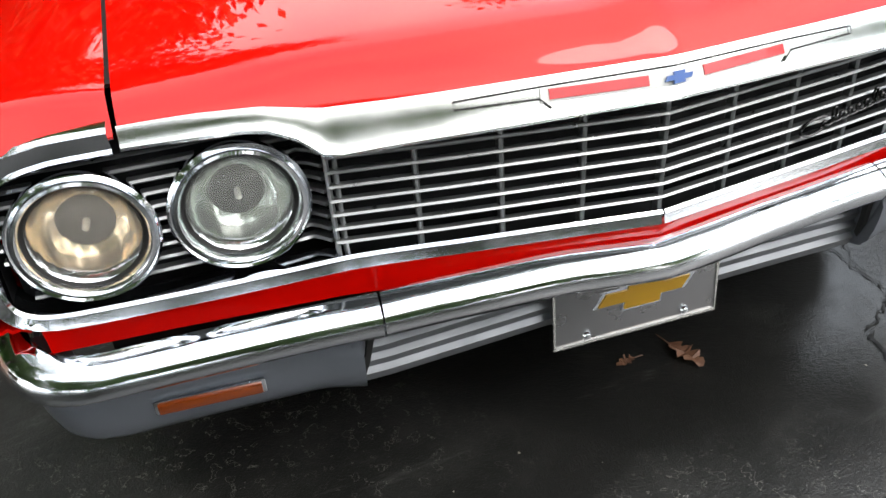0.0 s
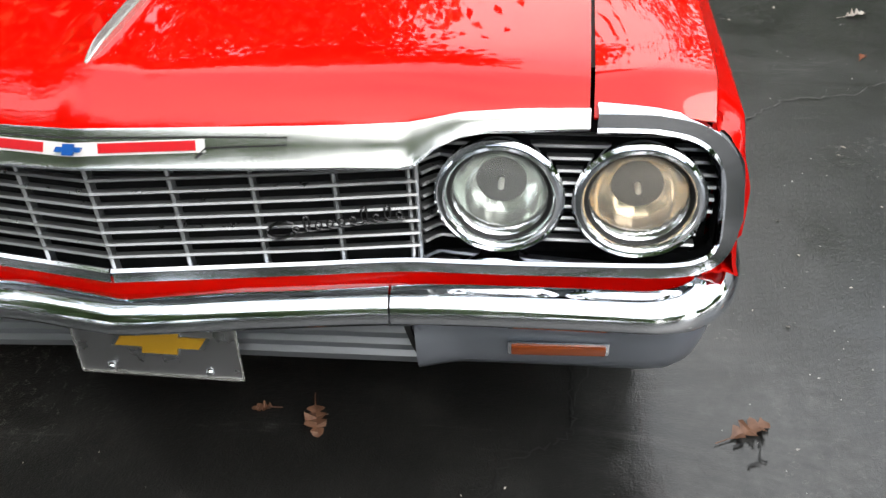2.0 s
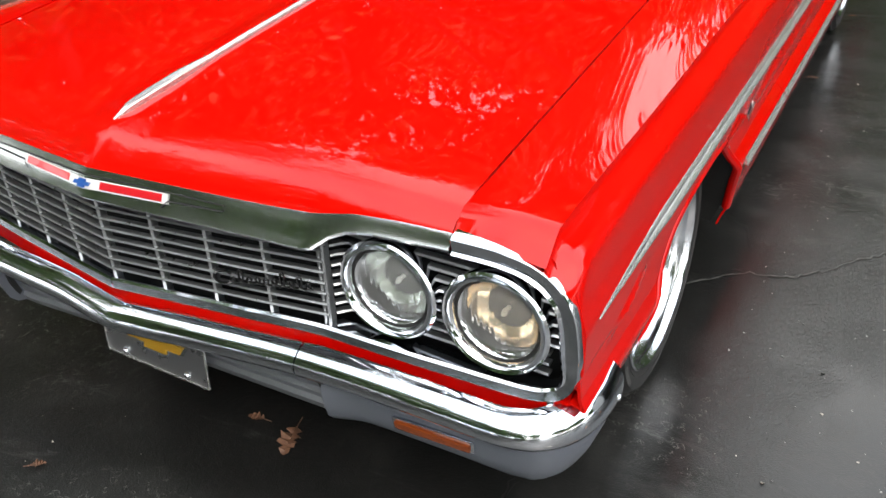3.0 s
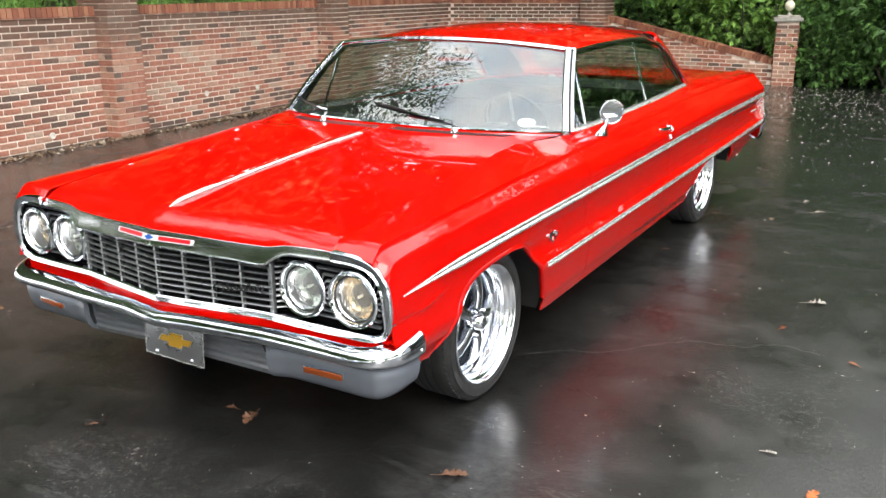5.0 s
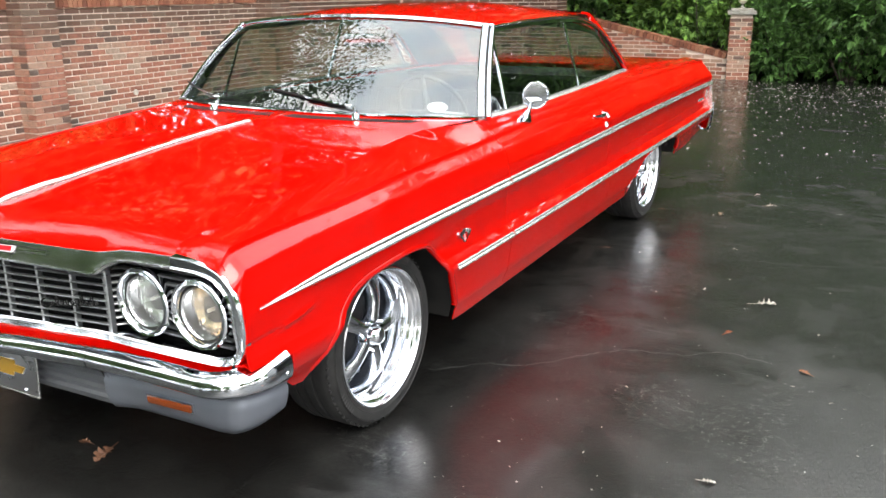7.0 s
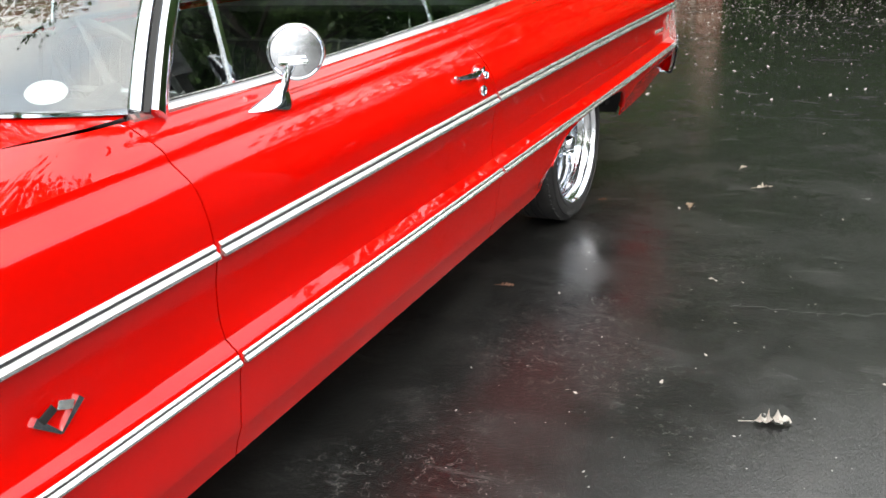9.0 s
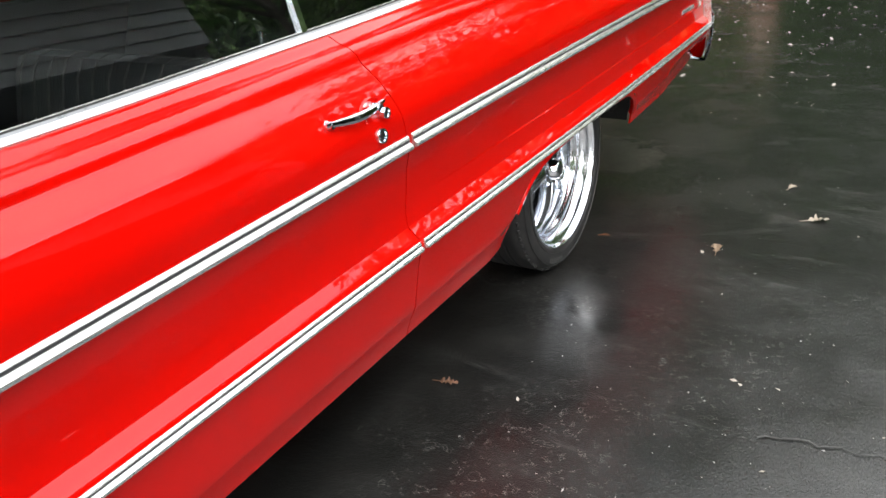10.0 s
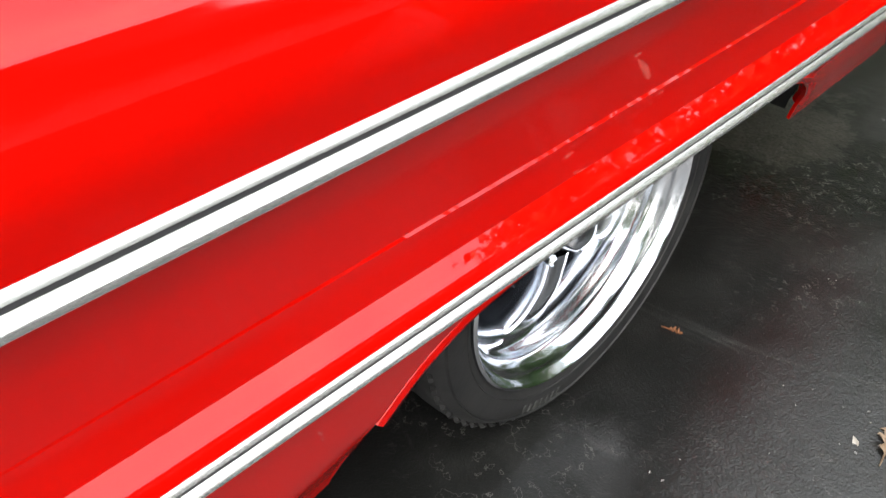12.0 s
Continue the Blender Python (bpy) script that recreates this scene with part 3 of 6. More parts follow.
def hood_lines(x):
    yf, zf = curve(HOOD_FRONT_Y, abs(x)), curve(HOOD_FRONT_Z, abs(x))
    yb = yf + 0.078 - 0.03 * (abs(x) / 0.757)
    zb = hood_z(x, yb)
    pts = [(yf, zf - 0.004), (yf + 0.002, zf)]
    pts += [(yf + (yb - yf) * s, zf + (zb - zf) * (s + 0.10 * math.sin(math.pi * s))) for s in steps(0.15, 0.92, 6)]
    pts += [(y, hood_z(x, y)) for y in steps(yb + 0.004, hood_rear(x), 34)]
    pts += [(hood_rear(x) + 0.003, hood_z(x, hood_rear(x)) - 0.01)]
    return [(x, y, z) for y, z in pts]


hood_x = sorted(set(steps(-0.7510, 0.7510, 44)) | {-0.085, -0.06, -0.03, 0.03, 0.06, 0.085})
hood = car_part("hood", shaped(lambda b: grid(b, [[Vector(p) for p in hood_lines(x)] for x in hood_x])), PAINT, angle=30.0)
solid(hood, 0.006)
for side in (1, -1):
    car_part("hood_gutter", shaped(lambda b: sweep(b, [(side * 0.7535, y, curve(TOP_Z, y) - 0.014) for y in steps(0.19, 1.42, 40)], [(-0.014, -0.003), (0.014, -0.003), (0.014, 0.003), (-0.014, 0.003)])), SEAL)


def glass_base(x):
    return (1.555 + 0.185 * (abs(x) / 0.86) ** 2.4, 0.968 - 0.004 * (abs(x) / 0.86))


def glass_top(x):
    s = abs(x) / 0.715
    return (1.985 + 0.085 * s ** 2.2, 1.362 - 0.043 * s ** 2.2)


def cowl_lines(x):
    ya, za = hood_rear(min(abs(x), 0.757)) + 0.006, hood_z(min(abs(x), 0.757), hood_rear(min(abs(x), 0.757))) - 0.003
    yb, zb = glass_base(x)
    def inside(y):
        return math.copysign(min(abs(x), curve(TOP_X, y) - 0.003), x)
    return [(inside(ya), ya, za - 0.012)] + [(inside(ya + (yb - ya) * s), ya + (yb - ya) * s, za + (zb - za) * s) for s in steps(0, 1, 6)]


cowl = car_part("cowl_panel", shaped(lambda b: grid(b, [[Vector(p) for p in cowl_lines(x)] for x in steps(-0.86, 0.86, 40)])), PAINT)
for k in range(64):
    x = -0.64 + k * 1.28 / 63
    if abs(x) < 0.04:
        continue
    line = cowl_lines(x)[1:]
    s = 0.62
    y, z = line[0][1] + (line[-1][1] - line[0][1]) * s, line[0][2] + (line[-1][2] - line[0][2]) * s
    m = pose(x, y, z, 3, 0, -25 if x > 0 else 25)
    car_part("vent_slot", shaped(lambda b: box(b, -0.0050, 0.0050, -0.032, 0.032, -0.004, 0.0018, m)), SEAL, cowl)

ROOF_EDGE = [(2.07, 0.722, 1.318), (2.5, 0.716, 1.333), (2.9, 0.712, 1.338), (3.15, 0.712, 1.330), (3.38, 0.716, 1.300), (3.56, 0.726, 1.235), (3.72, 0.745, 1.135), (3.86, 0.765, 1.035), (3.93, 0.775, 0.985)]
# rear edge of the roof panel: along the rear window, from its top corner down the pillar
BACK_EDGE = [(3.30, 0.66, 1.372), (3.52, 0.62, 1.352), (3.66, 0.60, 1.322), (3.85, 0.60, 1.235), (4.05, 0.61, 1.125), (4.22, 0.63, 1.025), (4.30, 0.64, 0.985)]


def roof_edge(y):
    return line_at([(k[0], k[1]) for k in ROOF_EDGE], y), curve([(k[0], k[2]) for k in ROOF_EDGE], y)


def roof_rows():
    rows = []
    for y in steps(1.985, 3.52, 30):
        xe, ze = roof_edge(max(2.07, y))
        row = []
        for s in steps(-1, 1, 36):
            yy = max(y, glass_top(0.715 * abs(s))[0])
            crown = 0.080 * (1 - abs(s) ** 2.6) * curve([(1.95, 0.56), (2.4, 0.92), (2.9, 1.0), (3.52, 0.86)], yy)
            drop = 0.0 if abs(s) < 1 else 0.004
            row.append(Vector((xe * s, yy, ze + crown - drop - (0.028 if yy > 3.3 else 0) * ((yy - 3.3) / 0.22) ** 2 * (1 - abs(s) ** 4) * 0.5)))
        rows.append(row)
    return rows


roof = car_part("roof", shaped(lambda b: grid(b, roof_rows())), PAINT, doubles=0.0005, angle=40)
solid(roof, 0.02)


def pillar_rows(side):
    """The broad rear roof pillar between the side window and the rear window."""
    rows = []
    for s in steps(0, 1, 16):
        ya = 3.40 + 0.53 * s
        xe, ze = roof_edge(ya)
        k = len(BACK_EDGE) - 1
        f = [line_at([(i / k, b[j]) for i, b in enumerate(BACK_EDGE)], 0.16 + 0.84 * s) for j in range(3)]
        a, b = Vector((xe, ya, ze)), Vector((f[1], f[0], f[2]))
        row = []
        for q in steps(0, 1, 8):
            p = a.lerp(b, q)
            p.x += 0.03 * math.sin(math.pi * q)
            p.z += 0.012 * math.sin(math.pi * q)
            row.append(p)
        rows.append(row)
    return mirrored(rows, side)


for side in (1, -1):
    solid(car_part("roof_pillar", shaped(lambda b: grid(b, pillar_rows(side))), PAINT), 0.015)
    car_part("pillar_lining", shaped(lambda b: grid(b, [[Vector((p.x * 0.955, p.y - 0.012, p.z - 0.012)) for p in row] for row in pillar_rows(side)])), LINER)


def deck_rows():
    rows = []
    for y in steps(4.24, 5.47, 26):
        row = []
        for x in steps(-0.745, 0.745, 24):
            z = curve(TOP_Z, y) + 0.006 * (1 - (x / 0.745) ** 2) - (0.05 * ((y - 5.3) / 0.17) ** 2 if y > 5.3 else 0)
            row.append(Vector((x, y + 0.03 * (1 - (x / 0.745) ** 2), z)))
        rows.append(row)
    return rows


solid(car_part("trunk_lid", shaped(lambda b: grid(b, deck_rows())), PAINT), 0.008)
car_part("rear_panel", shaped(lambda b: box(b, -0.88, 0.88, 5.44, 5.475, 0.46, 0.93, None, 0.01)), PAINT)
for side in (1, -1):
    # filler between quarter panel and rear window base
    rows = [[Vector((side * curve(TOP_X, y), y, curve(TOP_Z, y) - 0.001)), Vector((side * 0.5, y, curve(TOP_Z, y) + 0.001))] for y in steps(3.86, 4.3, 8)]
    car_part("deck_filler", shaped(lambda b: grid(b, rows)), PAINT)
    for k in range(3):
        x = side * (0.36 + 0.16 * k)
        car_part("tail_light", shaped(lambda b: lathe(b, [(0.0, 0.028), (0.03, 0.026), (0.055, 0.015), (0.062, 0.0)], 28, pose(x, 5.476, 0.74, -90, 0, 0))), RED_ENAMEL)


# ---- glass and its frames ----
def pane(name, rows, thick=0.005, label=""):
    ob = car_part(name, shaped(lambda b: grid(b, rows)), GLASS, None, label)
    ob.visible_shadow = False
    return solid(ob, thick)


def ws_point(x_share, s):
    x = x_share * (0.845 + (0.700 - 0.845) * s)
    yb, zb = glass_base(x_share * 0.845)
    yt, zt = glass_top(x_share * 0.700)
    bow = 0.022 * math.sin(math.pi * s)
    return Vector((x, yb + (yt - yb) * s - bow * 0.6, zb + (zt - zb) * s + bow * 0.7))


pane("windshield", [[ws_point(u, s) for u in steps(-1, 1, 30)] for s in steps(0.0, 1.0, 14)], 0.006, "clear curved windshield reflecting trees and sky")
ROUND = [(math.cos(a) * 0.011, math.sin(a) * 0.008) for a in steps(0, 2 * math.pi, 10)[:-1]]
FLAT = [(-0.013, -0.004), (0.013, -0.004), (0.014, 0.002), (0.006, 0.007), (-0.006, 0.007), (-0.014, 0.002)]


def bar(name, path, profile, mat, parent=None, out=None, k=None, label=""):
    return car_part(name, shaped(lambda b: sweep(b, path, profile, out=out, scale=k)), mat, parent, label)


bar("windshield_trim", [ws_point(u, 0.0) + Vector((0, -0.004, 0.004)) for u in steps(-1, 1, 40)], FLAT, CHROME, out=lambda i, p: (0, -1, 0.25))
bar("windshield_trim", [ws_point(u, 1.0) + Vector((0, -0.004, 0.004)) for u in steps(-1, 1, 40)], [(a * 0.65, b * 0.8) for a, b in FLAT], CHROME, out=lambda i, p: (0, 0.7, 0.7))
for side in (1, -1):
    bar("windshield_trim", [ws_point(side, s) + Vector((side * 0.006, 0.0, 0.006)) for s in steps(0, 1, 16)], [(-0.016, -0.004), (0.012, -0.004), (0.012, 0.002), (0.007, 0.007), (0.0, 0.0095), (-0.008, 0.008), (-0.014, 0.003)], CHROME, out=lambda i, p: (side, 0.55, 0.1))
    seam = [ws_point(side, s) + Vector((side * 0.024, 0.012, 0.001)) for s in steps(0, 1, 16)]
    bar("windshield_seal", seam, [(-0.006, -0.004), (0.006, -0.004), (0.006, 0.004), (-0.006, 0.004)], SEAL, out=lambda i, p: (side, 0.55, 0.1))
    # roof front corner post, behind the trim
    post = [ws_point(side, s) + Vector((side * 0.016, 0.035, -0.008)) for s in steps(0, 1, 12)]
    bar("windshield_post", post, [(-0.02, -0.022), (0.016, -0.022), (0.022, -0.008), (0.023, 0.006), (0.019, 0.017), (0.010, 0.022), (-0.02, 0.022)], CHROME, out=lambda i, p: (side, 0.3, 0.1))
    drip = [(side * (k[1] + 0.006), k[0], k[2] - 0.004) for k in ROOF_EDGE]
    fine = [tuple(curve([(a[1], a[j]) for a in drip], y) for j in range(3)) for y in steps(2.07, 3.93, 50)]
    bar("drip_rail", fine, ROUND, CHROME, out=lambda i, p: (side, 0, 0))

    def frame_edge(y):
        """Top edge of the side glass below the drip rail."""
        xe, ze = roof_edge(y)
        return Vector((side * (xe + 0.004), y, ze - 0.022))

    def sill(y):
        return Vector((side * (curve(TOP_X, y) - 0.012), y, curve(TOP_Z, y) + 0.006))

    # side glass: vent wing, door glass and quarter glass, divided by bright bars
    def side_pane(name, y0, y1, lean0, lean1):
        rows = []
        for s in steps(0, 1, 10):
            yb, yt = y0 + (y1 - y0) * s, (y0 + lean0) + (y1 + lean1 - y0 - lean0) * s
            a, b = sill(yb), frame_edge(min(max(yt, 2.07), 3.93))
            rows.append([a.lerp(b, q) for q in steps(0, 1, 6)])
        pane(name, rows, 0.004)
        return rows

    vent = side_pane("vent_window", 1.80, 2.03, 0.28, 0.06)
    main = side_pane("door_window", 2.04, 2.955, 0.055, 0.02)
    back = side_pane("quarter_window", 2.97, 3.80, 0.02, -0.28)
    SLIM = [(-0.006, -0.010), (0.008, -0.010), (0.008, 0.010), (-0.006, 0.010)]
    for rows, wide in ((vent[-1], 0.7), (main[-1], 0.85), (vent[0], 0.7), (back[-1], 0.9)):
        bar("window_bar", rows, [(a * wide, b * wide) for a, b in SLIM], CHROME, out=lambda i, p: (side, 0, 0))
    top = [frame_edge(y) + Vector((0, 0, 0.006)) for y in steps(2.1, 3.5, 24)]
    bar("window_bar", top, [(a * 0.9, b * 1.1) for a, b in SLIM], CHROME, out=lambda i, p: (side, 0, 0))
    belt = [Vector((side * (curve(TOP_X, y) - 0.002), y, curve(TOP_Z, y) + 0.004)) for y in steps(1.72, 3.86, 44)]
    bar("belt_trim", belt, [(0.003, -0.006), (0.013, -0.008), (0.0145, -0.001), (0.004, 0.007), (0.003, 0.006)], BRIGHT, out=lambda i, p: (side, 0, 0))
    bar("belt_channel", belt, [(-0.003, -0.004), (0.0025, -0.004), (0.0025, 0.006), (-0.003, 0.010)], SILVER, out=lambda i, p: (side, 0, 0))
    bar("belt_seal", belt, [(-0.0065, -0.004), (-0.0035, -0.004), (-0.0035, 0.010), (-0.0065, 0.012)], SEAL, out=lambda i, p: (side, 0, 0))
    bar("belt_lip", belt, [(-0.009, -0.004), (-0.007, -0.004), (-0.007, 0.013), (-0.009, 0.014)], BRIGHT, out=lambda i, p: (side, 0, 0))

rear_rows = []
for s in steps(0, 1, 12):
    k = len(BACK_EDGE) - 1
    f = [line_at([(i / k, b[j]) for i, b in enumerate(BACK_EDGE)], 0.22 + 0.78 * s) for j in range(3)]
    rear_rows.append([Vector((f[1] * u * 1.02, f[0] + 0.06 * (1 - u * u) * (1 - 0.6 * s), f[2] + 0.035 * (1 - u * u) * (1 - s))) for u in steps(-1, 1, 20)])
pane("rear_window", rear_rows)
bar("rear_window_trim", rear_rows[-1], ROUND, CHROME, out=lambda i, p: (0, 1, 0))
for e in (0, -1):
    bar("rear_window_trim", [r[e] for r in rear_rows], ROUND, CHROME, out=lambda i, p: (1, 0, 0))


# ---- side mouldings ----
def moulding(name, side, line, y0, y1, wide, deep, taper=0.0, lift=0.0, insert=True):
    ys = steps(y0, y1, max(8, int((y1 - y0) / 0.03)))
    path = [(side * (side_x(y, curve(line, y) + lift) + 0.001), y, curve(line, y) + lift) for y in ys]
    prof = [(0.0, -wide), (deep * 0.85, -wide * 0.98), (deep * 0.97, -wide * 0.92), (deep, -wide * 0.86), (deep, -wide * 0.50), (deep * 0.95, -wide * 0.42), (deep * 0.36, wide * 0.06), (deep * 0.30, wide * 0.08), (deep * 0.30, wide * 0.46), (deep * 0.44, wide * 0.48), (deep * 0.42, wide * 0.53), (deep * 0.05, wide * 0.98), (0.0, wide)]
    if insert:
        lay = [(p[0] + side * deep * 0.30, p[1], p[2] + wide * 0.27) for p in path]
        bar("trim_insert", lay, [(0.0, -wide * 0.18), (0.0010, -wide * 0.17), (0.0010, wide * 0.17), (0.0, wide * 0.18)], INSERT, None, lambda i, p: (side, 0, 0), (lambda i: min(1.0, 0.12 + (ys[i] - y0) / taper)) if taper else None)
    return bar(name, path, prof, BRIGHT, out=lambda i, p: (side, 0, 0), k=(lambda i: min(1.0, 0.12 + (ys[i] - y0) / taper)) if taper else None)


for side in (1, -1):
    moulding("side_trim", side, TRIM_Z, 0.16, 1.742, 0.0145, 0.0145, taper=0.42, lift=0.0045)
    moulding("side_trim", side, TRIM_Z, 1.756, 3.064, 0.0145, 0.0145, lift=0.0045)
    moulding("side_trim", side, TRIM_Z, 3.078, 5.485, 0.0145, 0.0145, lift=0.006)
    moulding("sill_trim", side, LOW_Z, 1.245, 1.743, 0.0105, 0.0112)
    moulding("sill_trim", side, LOW_Z, 1.756, 3.052, 0.0105, 0.0112)
    moulding("sill_trim", side, LOW_Z, 3.068, 5.475, 0.0105, 0.0112)
    bar("side_trim", [(side * (side_x(5.47, 0.766) * (z - 0.562) / 0.204 + side_x(5.47, 0.562) * (0.766 - z) / 0.204 + 0.002), 5.484, z) for z in steps(0.562, 0.768, 8)], [(-0.03, -0.008), (0.007, -0.006), (0.007, 0.006), (-0.03, 0.008)], BRIGHT, out=lambda i, p: (side, 0, 0))


# ---- front end ----
FACE_Y = [(0.0, 0.002), (0.32, 0.045), (0.495, 0.074), (0.76, 0.092), (0.93, 0.100), (0.98, 0.106)]


def face(x):
    return line_at(FACE_Y, abs(x))


HEAD_TOP = [(0.0, 0.789), (0.40, 0.781), (0.49, 0.781), (0.525, 0.786), (0.57, 0.794), (0.66, 0.797), (0.757, 0.795)]
HEAD_LOW = [(0.0, 0.733), (0.40, 0.722), (0.478, 0.718), (0.50, 0.722), (0.53, 0.745), (0.565, 0.760), (0.60, 0.765), (0.757, 0.765)]


def lip_y(x, z):
    """The slanting face of the lip: its top leans back."""
    zt, zb = line_at(HEAD_TOP, abs(x)) - 0.002, line_at(HEAD_LOW, abs(x)) + 0.012
    return curve(HOOD_FRONT_Y, abs(x)) - 0.004 - 0.50 * (zt - zb) * min(1.0, max(0.0, (zt - z) / (zt - zb)))


def header_row(x):
    zt, zb, y = line_at(HEAD_TOP, abs(x)), line_at(HEAD_LOW, abs(x)), curve(HOOD_FRONT_Y, abs(x))
    low = lip_y(x, zb)
    return [Vector(p) for p in ((x, y + 0.006, zt - 0.006), (x, y - 0.001, zt + 0.001), (x, y - 0.004, zt - 0.002), (x, lip_y(x, zt * 0.5 + zb * 0.5 + 0.005), zt * 0.5 + zb * 0.5 + 0.005), (x, low, zb + 0.012), (x, low - 0.005, zb + 0.007), (x, low, zb), (x, y + 0.02, zb - 0.001))]


hx = sorted(set(steps(-0.753, 0.753, 60)) | {s * v for s in (1, -1) for v in (0.478, 0.49, 0.50, 0.515, 0.53, 0.545, 0.565)})
header = car_part("hood_lip_trim", shaped(lambda b: grid(b, [header_row(x) for x in hx])), LIP_CHROME, angle=50, label="bright chrome lip along the hood's front edge")
solid(header, 0.003)

BEZEL = [(0.762, 0.783), (0.84, 0.782), (0.888, 0.775), (0.923, 0.758), (0.947, 0.731), (0.960, 0.697), (0.966, 0.65), (0.969, 0.60), (0.967, 0.565), (0.955, 0.543), (0.935, 0.530), (0.90, 0.523), (0.86, 0.521), (0.72, 0.522), (0.52, 0.529), (0.44, 0.534), (0.25, 0.534), (0.0, 0.532)]
BEZEL_PROFILE = [(0.016, -0.006), (0.0155, 0.010), (0.012, 0.0165), (0.006, 0.015), (-0.005, 0.013), (-0.008, 0.017), (-0.012, 0.012), (-0.012, -0.02), (0.004, -0.02), (0.010, -0.008)]
for side in (1, -1):
    plan = list(BEZEL)
    for _ in range(2):
        cutp = [plan[0]]
        for (xa, za), (xb, zb) in zip(plan, plan[1:]):
            cutp += [(xa * 0.75 + xb * 0.25, za * 0.75 + zb * 0.25), (xa * 0.25 + xb * 0.75, za * 0.25 + zb * 0.75)]
        plan = cutp + [plan[-1]]
    pts = [Vector((side * x, face(x) + 0.008, z)) for x, z in plan]
    fine = []
    for a, b in zip(pts, pts[1:]):
        n = max(1, int((b - a).length / 0.03))
        fine += [a.lerp(b, i / n) for i in range(n)]
    fine += [pts[-1]]
    centre = Vector((side * 0.70, 0.1, 0.645))

    def outward(i, p):
        v = Vector((p.x - centre.x, 0, p.z - centre.z))
        if side * p.x < 0.72 and p.z < 0.6:
            v = Vector((0, 0, -1))
        elif side * p.x < 0.85 and p.z > 0.7:
            v = Vector((0, 0, 1))
        return v

    # the strip's up direction is out cross tangent: flip it so that the face looks ahead
    sign = 1 if side > 0 else -1
    car_part("headlight_bezel", shaped(lambda b: sweep(b, fine, [(o, -sign * u) for o, u in BEZEL_PROFILE], out=outward, scale=lambda i: 1.0 + 0.42 * min(1.0, max(0.0, (fine[i].z - 0.56) / 0.06)))), CHROME)

    # red nose of the fender round the bezel's outer corner
    edge = section(0.10)
    nose_rows_red = []
    for i in range(len(fine)):
        p = fine[i]
        if side * p.x < 0.80 or p.z < 0.56:
            continue
        way = Vector((side * p.x - 0.80, 0, p.z - 0.64)).normalized()
        a = Vector((side * p.x, 0, p.z)) + way * 0.010
        s = 0.0
        while s < 0.06:
            q = a + way * s
            roof_z = float(np.interp(q.x, [e[0] for e in edge[:15]], [e[1] for e in edge[:15]]))
            if q.z > roof_z - 0.003 or q.x > side_x(0.10, min(q.z, 0.78)) - 0.002:
                break
            s += 0.001
        nose_rows_red.append([Vector((side * (a + way * (s * k)).x, 0.104 - 0.004 * k, (a + way * (s * k)).z)) for k in (0, 0.5, 1)])
    car_part("fender_nose", shaped(lambda b: grid(b, nose_rows_red)), PAINT)

    # dark recess behind the lamps, with silver ribs
    def recess(b):
        box(b, min(side * 0.498, side * 0.945), max(side * 0.498, side * 0.945), 0.150, 0.160, 0.515, 0.762)
        rim = [(0.498, 0.515), (0.92, 0.52), (0.952, 0.56), (0.948, 0.68), (0.90, 0.762), (0.52, 0.762)]
        for (xa, za), (xb, zb) in zip(rim, rim[1:]):
            vs = [b.verts.new((side * xa, face(xa) + 0.004, za)), b.verts.new((side * xb, face(xb) + 0.004, zb)), b.verts.new((side * xb, 0.155, zb)), b.verts.new((side * xa, 0.155, za))]
            b.faces.new(vs)
    car_part("headlight_recess", shaped(recess), BLACK, smooth=False)
    for k in range(10):
        z = 0.748 - k * 0.0212
        spans, x0 = [], 0.499
        for xc in (0.621, 0.833):
            d = 0.088 ** 2 - (z - 0.645) ** 2
            if d > 0:
                spans.append((x0, xc - math.sqrt(d)))
                x0 = xc + math.sqrt(d)
        spans.append((x0, 0.945 if k < 7 else 0.925))
        for xa, xb in spans:
            if xb - xa < 0.006:
                continue
            path = [(side * x, 0.098 + 0.022 * min(1.0, (x - 0.499) / 0.03) + 0.006 * math.sin(min(1.0, (x - 0.499) / 0.04) * math.pi), z) for x in steps(xa, xb, max(3, int((xb - xa) / 0.012)))]
            bar("rib", path, [(-0.010, -0.0026), (0.004, -0.003), (0.007, 0.0), (0.004, 0.003), (-0.010, 0.0026)], SILVER, out=lambda i, p: (0, -1, 0))

    # paired round headlights
    for x, warm in ((0.621, False), (0.833, True)):
        m = pose(side * x, 0.106, 0.645, 90, 0, 0)
        lamp = car_part("headlight", shaped(lambda b: lathe(b, [(0.093, -0.055), (0.097, -0.01), (0.101, 0.004), (0.101, 0.012), (0.097, 0.016), (0.0925, 0.013), (0.0915, 0.017), (0.087, 0.018), (0.083, 0.012), (0.081, -0.004), (0.0805, -0.03)], 64, m)), CHROME, None, "chrome-ringed round headlight" + (" with a warm amber-tinted lens" if warm else ""))
        car_part("reflector", shaped(lambda b: lathe(b, [(0.0775, -0.004), (0.070, -0.020), (0.055, -0.036), (0.03, -0.050), (0.0, -0.055)], 48, m)), REFLECTOR_WARM if warm else REFLECTOR, lamp)
        lens = car_part("lens", shaped(lambda b: lathe(b, [(0.077, -0.002), (0.075, 0.002), (0.062, 0.009), (0.04, 0.014), (0.0, 0.017), (0.0, 0.013), (0.04, 0.010), (0.062, 0.005), (0.075, -0.003), (0.077, -0.006)], 56, m)), LENS_WARM if warm else LENS, lamp)
        lens.visible_shadow = False
